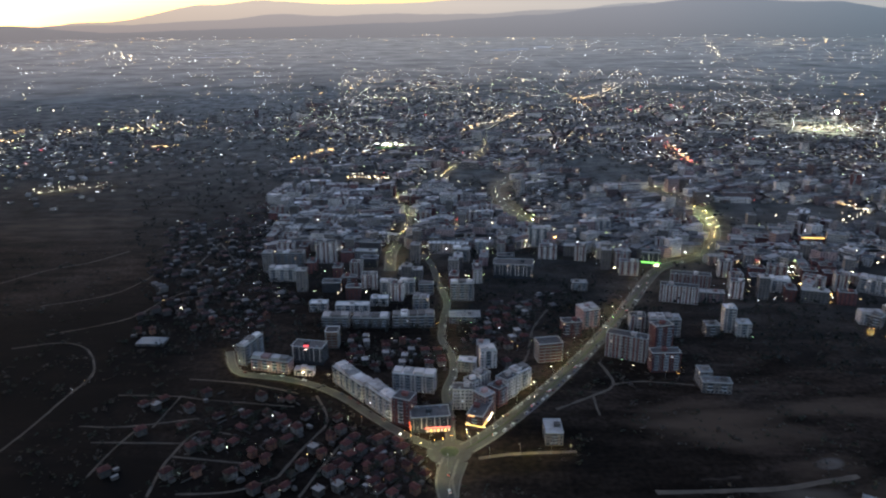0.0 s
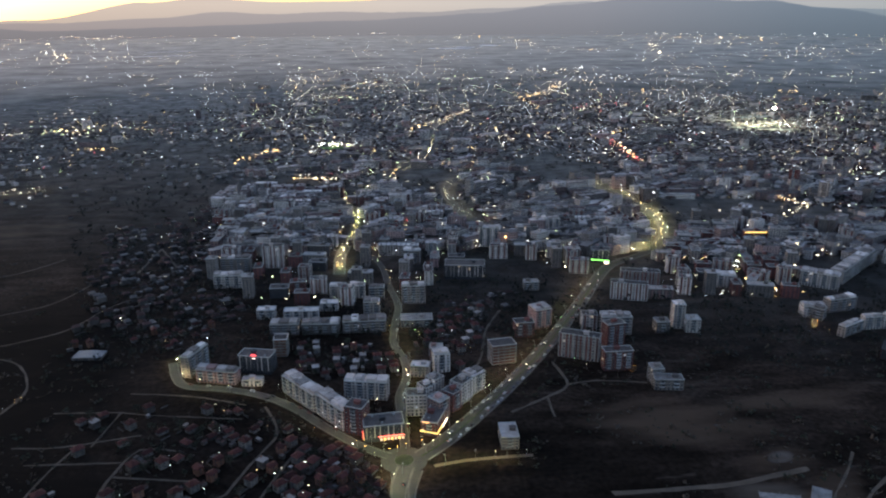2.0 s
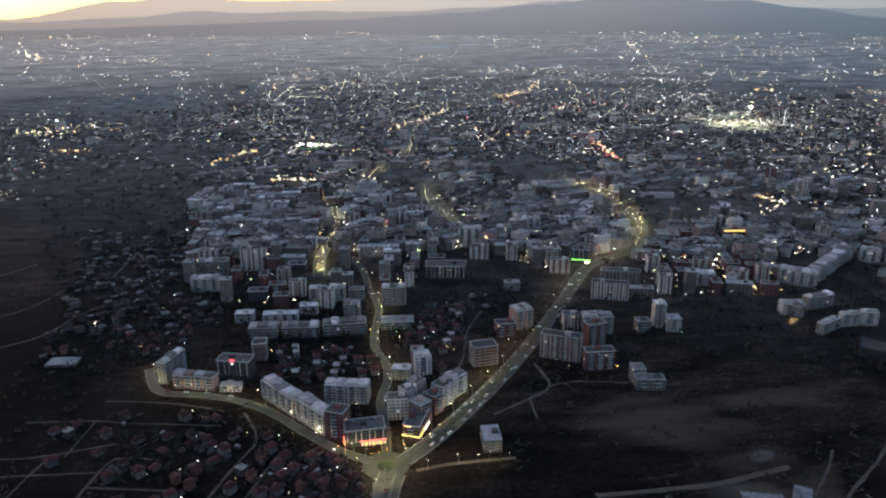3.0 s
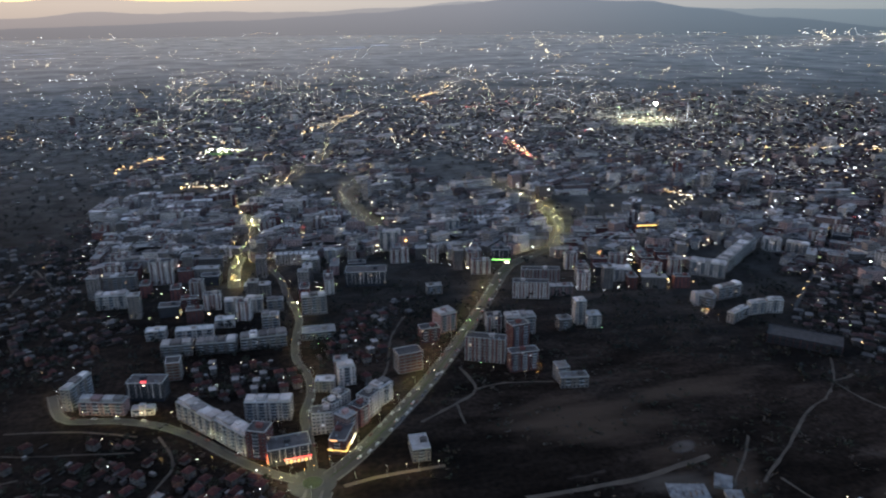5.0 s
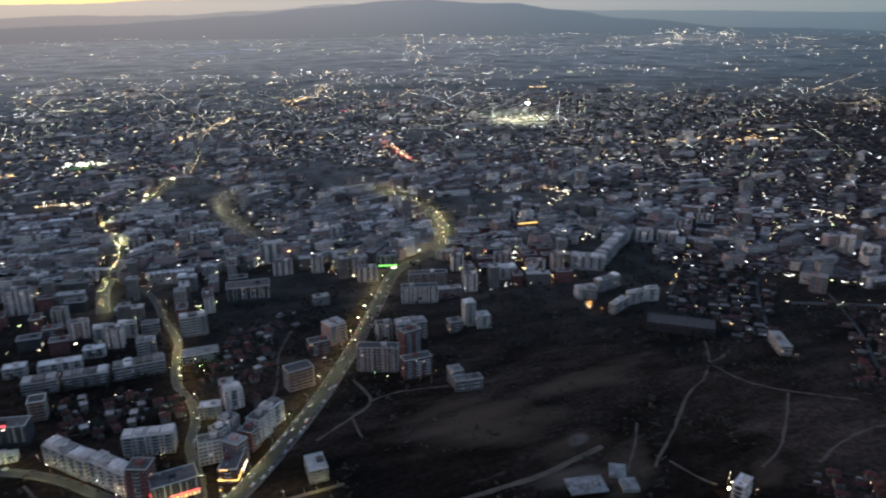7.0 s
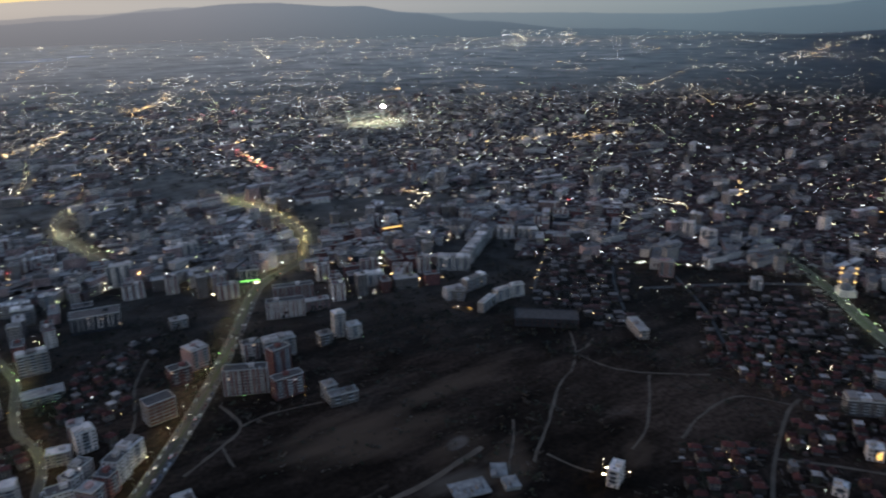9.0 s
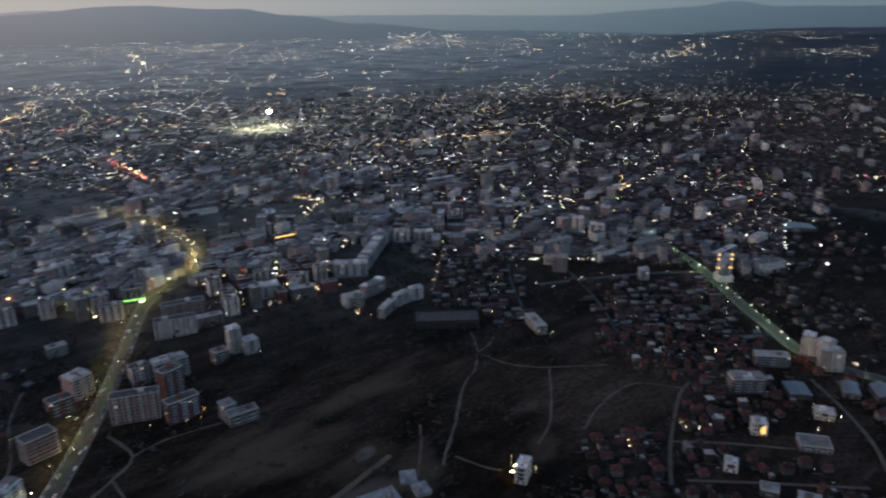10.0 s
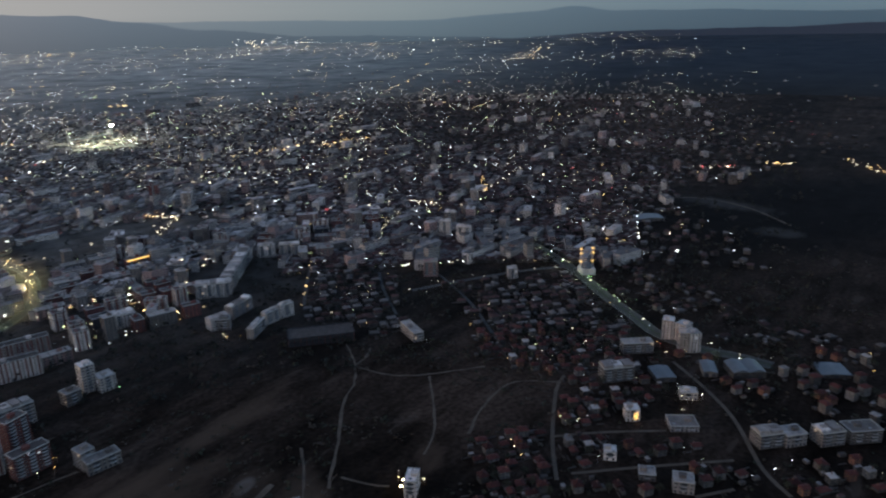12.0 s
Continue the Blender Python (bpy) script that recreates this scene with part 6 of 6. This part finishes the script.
def mosque(x, y, rot):
    top = empty("mosque", x, y, rot)
    g = Geo()
    g.box(-9, 9, -9, 9, 0, 8)
    part("wall", g, WALL["white"], top)
    g = Geo()
    for k in range(6):
        a, b = k * math.pi / 12, (k + 1) * math.pi / 12
        g.tube(0, 0, 8 + 7 * math.sin(a), 8 + 7 * math.sin(b), 7.6 * math.cos(a), max(0.05, 7.6 * math.cos(b)), 20)
    part("dome", g, METAL_ROOF, top)
    for sx in (-1, 1):
        m = Geo()
        m.tube(sx * 8, 0, 0, 26, 1.1, 0.9, 10)
        m.tube(sx * 8, 0, 26, 27, 1.6, 1.6, 10)
        m.tube(sx * 8, 0, 27, 33, 0.8, 0.75, 10)
        m.tube(sx * 8, 0, 33, 39, 0.95, 0.03, 10)
        minaret = part("minaret", m, WALL["white"], top, "slender white minaret")
        for z in (16, 27.2, 33.2):
            r = Geo()
            r.tube(sx * 8, 0, z, z + 1.3, 1.75, 1.75, 10)
            part("ring_light", r, YELLOW_SIGN, minaret, "glowing ring of light")
    return tagged(top, "small white mosque with two lit minarets", "mosque")


mosque(843, 452, -45)


# ---------------------------------------------------------------- cars
def car_kind(paint, words):
    top = empty("car", 0, 0)
    b = Geo()
    b.box(-0.88, 0.88, -2.1, 2.1, 0.35, 0.85, base=True)
    b.box(-0.84, 0.84, -2.0, 2.0, 0.85, 0.95)
    part("body", b, paint, top)
    c = Geo()
    k = [(-0.8, -1.5, 0.95), (0.8, -1.5, 0.95), (0.8, 1.0, 0.95), (-0.8, 1.0, 0.95), (-0.65, -1.0, 1.45), (0.65, -1.0, 1.45), (0.65, 0.4, 1.45), (-0.65, 0.4, 1.45)]
    for f in ((0, 1, 5, 4), (1, 2, 6, 5), (2, 3, 7, 6), (3, 0, 4, 7)):
        c.face([k[i] for i in f], 0)
    c.face([k[i] for i in (4, 5, 6, 7)], 1)
    part("cabin", c, (PANE, paint), top)
    for sx in (-0.8, 0.8):
        for sy in (-1.3, 1.3):
            w = Geo()
            n = 10
            for i in range(n):
                a, d = i * math.tau / n, (i + 1) * math.tau / n
                p = [(sx + e, sy + 0.33 * math.cos(t), 0.33 + 0.33 * math.sin(t)) for e, t in ((-0.1, a), (0.1, a), (0.1, d), (-0.1, d))]
                w.face(p)
                w.face([(sx + 0.1, sy, 0.33), p[1], p[2]])
                w.face([(sx - 0.1, sy, 0.33), p[3], p[0]])
            part("wheel", w, RUBBER, top)
        h, t = Geo(), Geo()
        h.box(sx * 0.78 - 0.2, sx * 0.78 + 0.2, 2.05, 2.14, 0.6, 0.8, base=True)
        t.box(sx * 0.78 - 0.2, sx * 0.78 + 0.2, -2.14, -2.05, 0.6, 0.82, base=True)
        part("headlight", h, HEADLIGHT if "moving" in words else TRIM, top)
        part("taillight", t, TAILLIGHT if "moving" in words else WALL["brown"], top)
    return tagged(top, words, "car", "cars on the streets")


random.seed(31)
PARKED = [car_kind(CARPAINT[i], w + " parked car") for i, w in enumerate(("small white", "small silver", "small black", "small red", "small blue"))]
DRIVING = [car_kind(CARPAINT[i], w + " car with lit headlights, moving traffic") for i, w in ((0, "white"), (1, "silver"), (2, "black"))]


def cars_along(line, kinds, off, gap, start, end, flip):
    run, nxt = 0.0, start
    for p, q in zip(line, line[1:]):
        seg = (q - p).length
        while run + seg >= nxt and nxt <= end:
            c = p + (q - p) * ((nxt - run) / seg)
            dv = (q - p).normalized()
            m = c + Vector((dv.y, -dv.x)) * off
            car = place(random.choice(kinds), m.x, m.y, math.degrees(math.atan2(dv.y, dv.x)) - 90 + (180 if flip else 0) + random.uniform(-3, 3))
            car.location.z = 0.11
            nxt += gap * random.uniform(0.6, 1.6)
        run += seg


cars_along(boulevard, DRIVING, 3.0, 42, 30, 560, False)
cars_along(boulevard, DRIVING, -3.2, 48, 40, 560, True)
cars_along(boulevard, PARKED, 5.6, 9, 40, 420, False)
cars_along(boulevard, PARKED, -5.7, 12, 60, 420, True)
cars_along(north_road, PARKED, 3.3, 16, 30, 240, False)
cars_along(west_road, PARKED, 3.4, 16, 60, 240, False)
cars_along(south_road, DRIVING, -2.5, 25, 20, 60, True)


# ---------------------------------------------------------------- trees
def tree_kind(height, seed):
    random.seed(seed)
    top = empty("tree", 0, 0)
    t, c = Geo(), Geo()
    t.tube(0, 0, 0, height * 0.55, 0.22, 0.1, 7)
    tips = []
    for k in range(7):
        a, z = k * 2.4, height * (0.3 + 0.05 * k)
        r = height * random.uniform(0.18, 0.32)
        x1, y1, z1 = r * math.cos(a), r * math.sin(a), z + height * random.uniform(0.12, 0.3)
        t.face([(-0.06, 0, z), (0.06, 0, z), (x1 + 0.02, y1, z1), (x1 - 0.02, y1, z1)])
        t.face([(0, -0.06, z), (0, 0.06, z), (x1, y1 + 0.02, z1), (x1, y1 - 0.02, z1)])
        tips.append((x1, y1, z1))
    tips.append((0, 0, height * 0.85))
    for x0, y0, z0 in tips:
        for _ in range(34):
            v = Vector((random.gauss(0, 1), random.gauss(0, 1), random.gauss(0, 0.8))) * height * 0.085
            s = random.uniform(0.18, 0.42)
            n = Vector((random.gauss(0, 1), random.gauss(0, 1), random.gauss(0, 1))).normalized()
            u = n.orthogonal().normalized() * s
            w = n.cross(u)
            p = Vector((x0, y0, z0)) + v
            c.face([p + u, p + w, p - u, p - w])
    part("trunk", t, BARK, top)
    part("crown", c, LEAF, top)
    return tagged(top, "small dark leafy tree beside houses and lanes", "tree", "trees of the quarter")


TREES = [tree_kind(h, s) for h, s in ((7, 1), (9, 2), (6, 3), (10, 4))]
random.seed(77)
planted = 0
for q in SPOTS[:295]:
    if planted < 170 and random.random() < 0.6:
        a = random.uniform(0, math.tau)
        x, y = q[1] + 9.5 * math.cos(a), q[2] + 9.5 * math.sin(a)
        if free(x, y, 1.0):
            planted += 1
            place(random.choice(TREES), x, y, random.uniform(0, 360))
for p in curve_points([(v.x, v.y) for v in west_road], 16)[6:24:2]:
    place(random.choice(TREES), p.x + 5, p.y + 9, random.uniform(0, 360)) if free(p.x + 5, p.y + 9, 1.0) else None


def scrub():
    """Low bushes and hedges in the fields, past counting."""
    g = Geo()
    random.seed(91)
    made = 0
    while made < 7000:
        b, r = random.uniform(-40, 92), 330 + 800 * random.random() ** 1.3
        x, y = polar(r, b)
        if noise.noise((x * 0.012, y * 0.012, 6.0)) < -0.05 or not free(x, y, 1.0):
            continue
        made += 1
        h = random.uniform(0.7, 2.0) if random.random() < 0.7 else random.uniform(2, 3.6)
        slot = 0 if random.random() < 0.55 else 1
        for _ in range(9):
            p = Vector((x + random.gauss(0, h * 0.5), y + random.gauss(0, h * 0.5), h * random.uniform(0.15, 0.9)))
            n = Vector((random.gauss(0, 1), random.gauss(0, 1), random.gauss(0.5, 1))).normalized()
            u = n.orthogonal().normalized() * random.uniform(0.3, 0.6) * h * 0.7
            w = n.cross(u)
            g.face([p + u, p + w, p - u, p - w], slot)
    tagged(part("scrub", g, (LEAF, surface("dry_brown_scrub", (0.045, 0.035, 0.027), (0.12, 0.092, 0.072), 0.5, 5.0, spread=0.4, island=True))), "dark low bushes and hedges scattered over fields", "bushes", kind="stuff")


scrub()
distant_city()
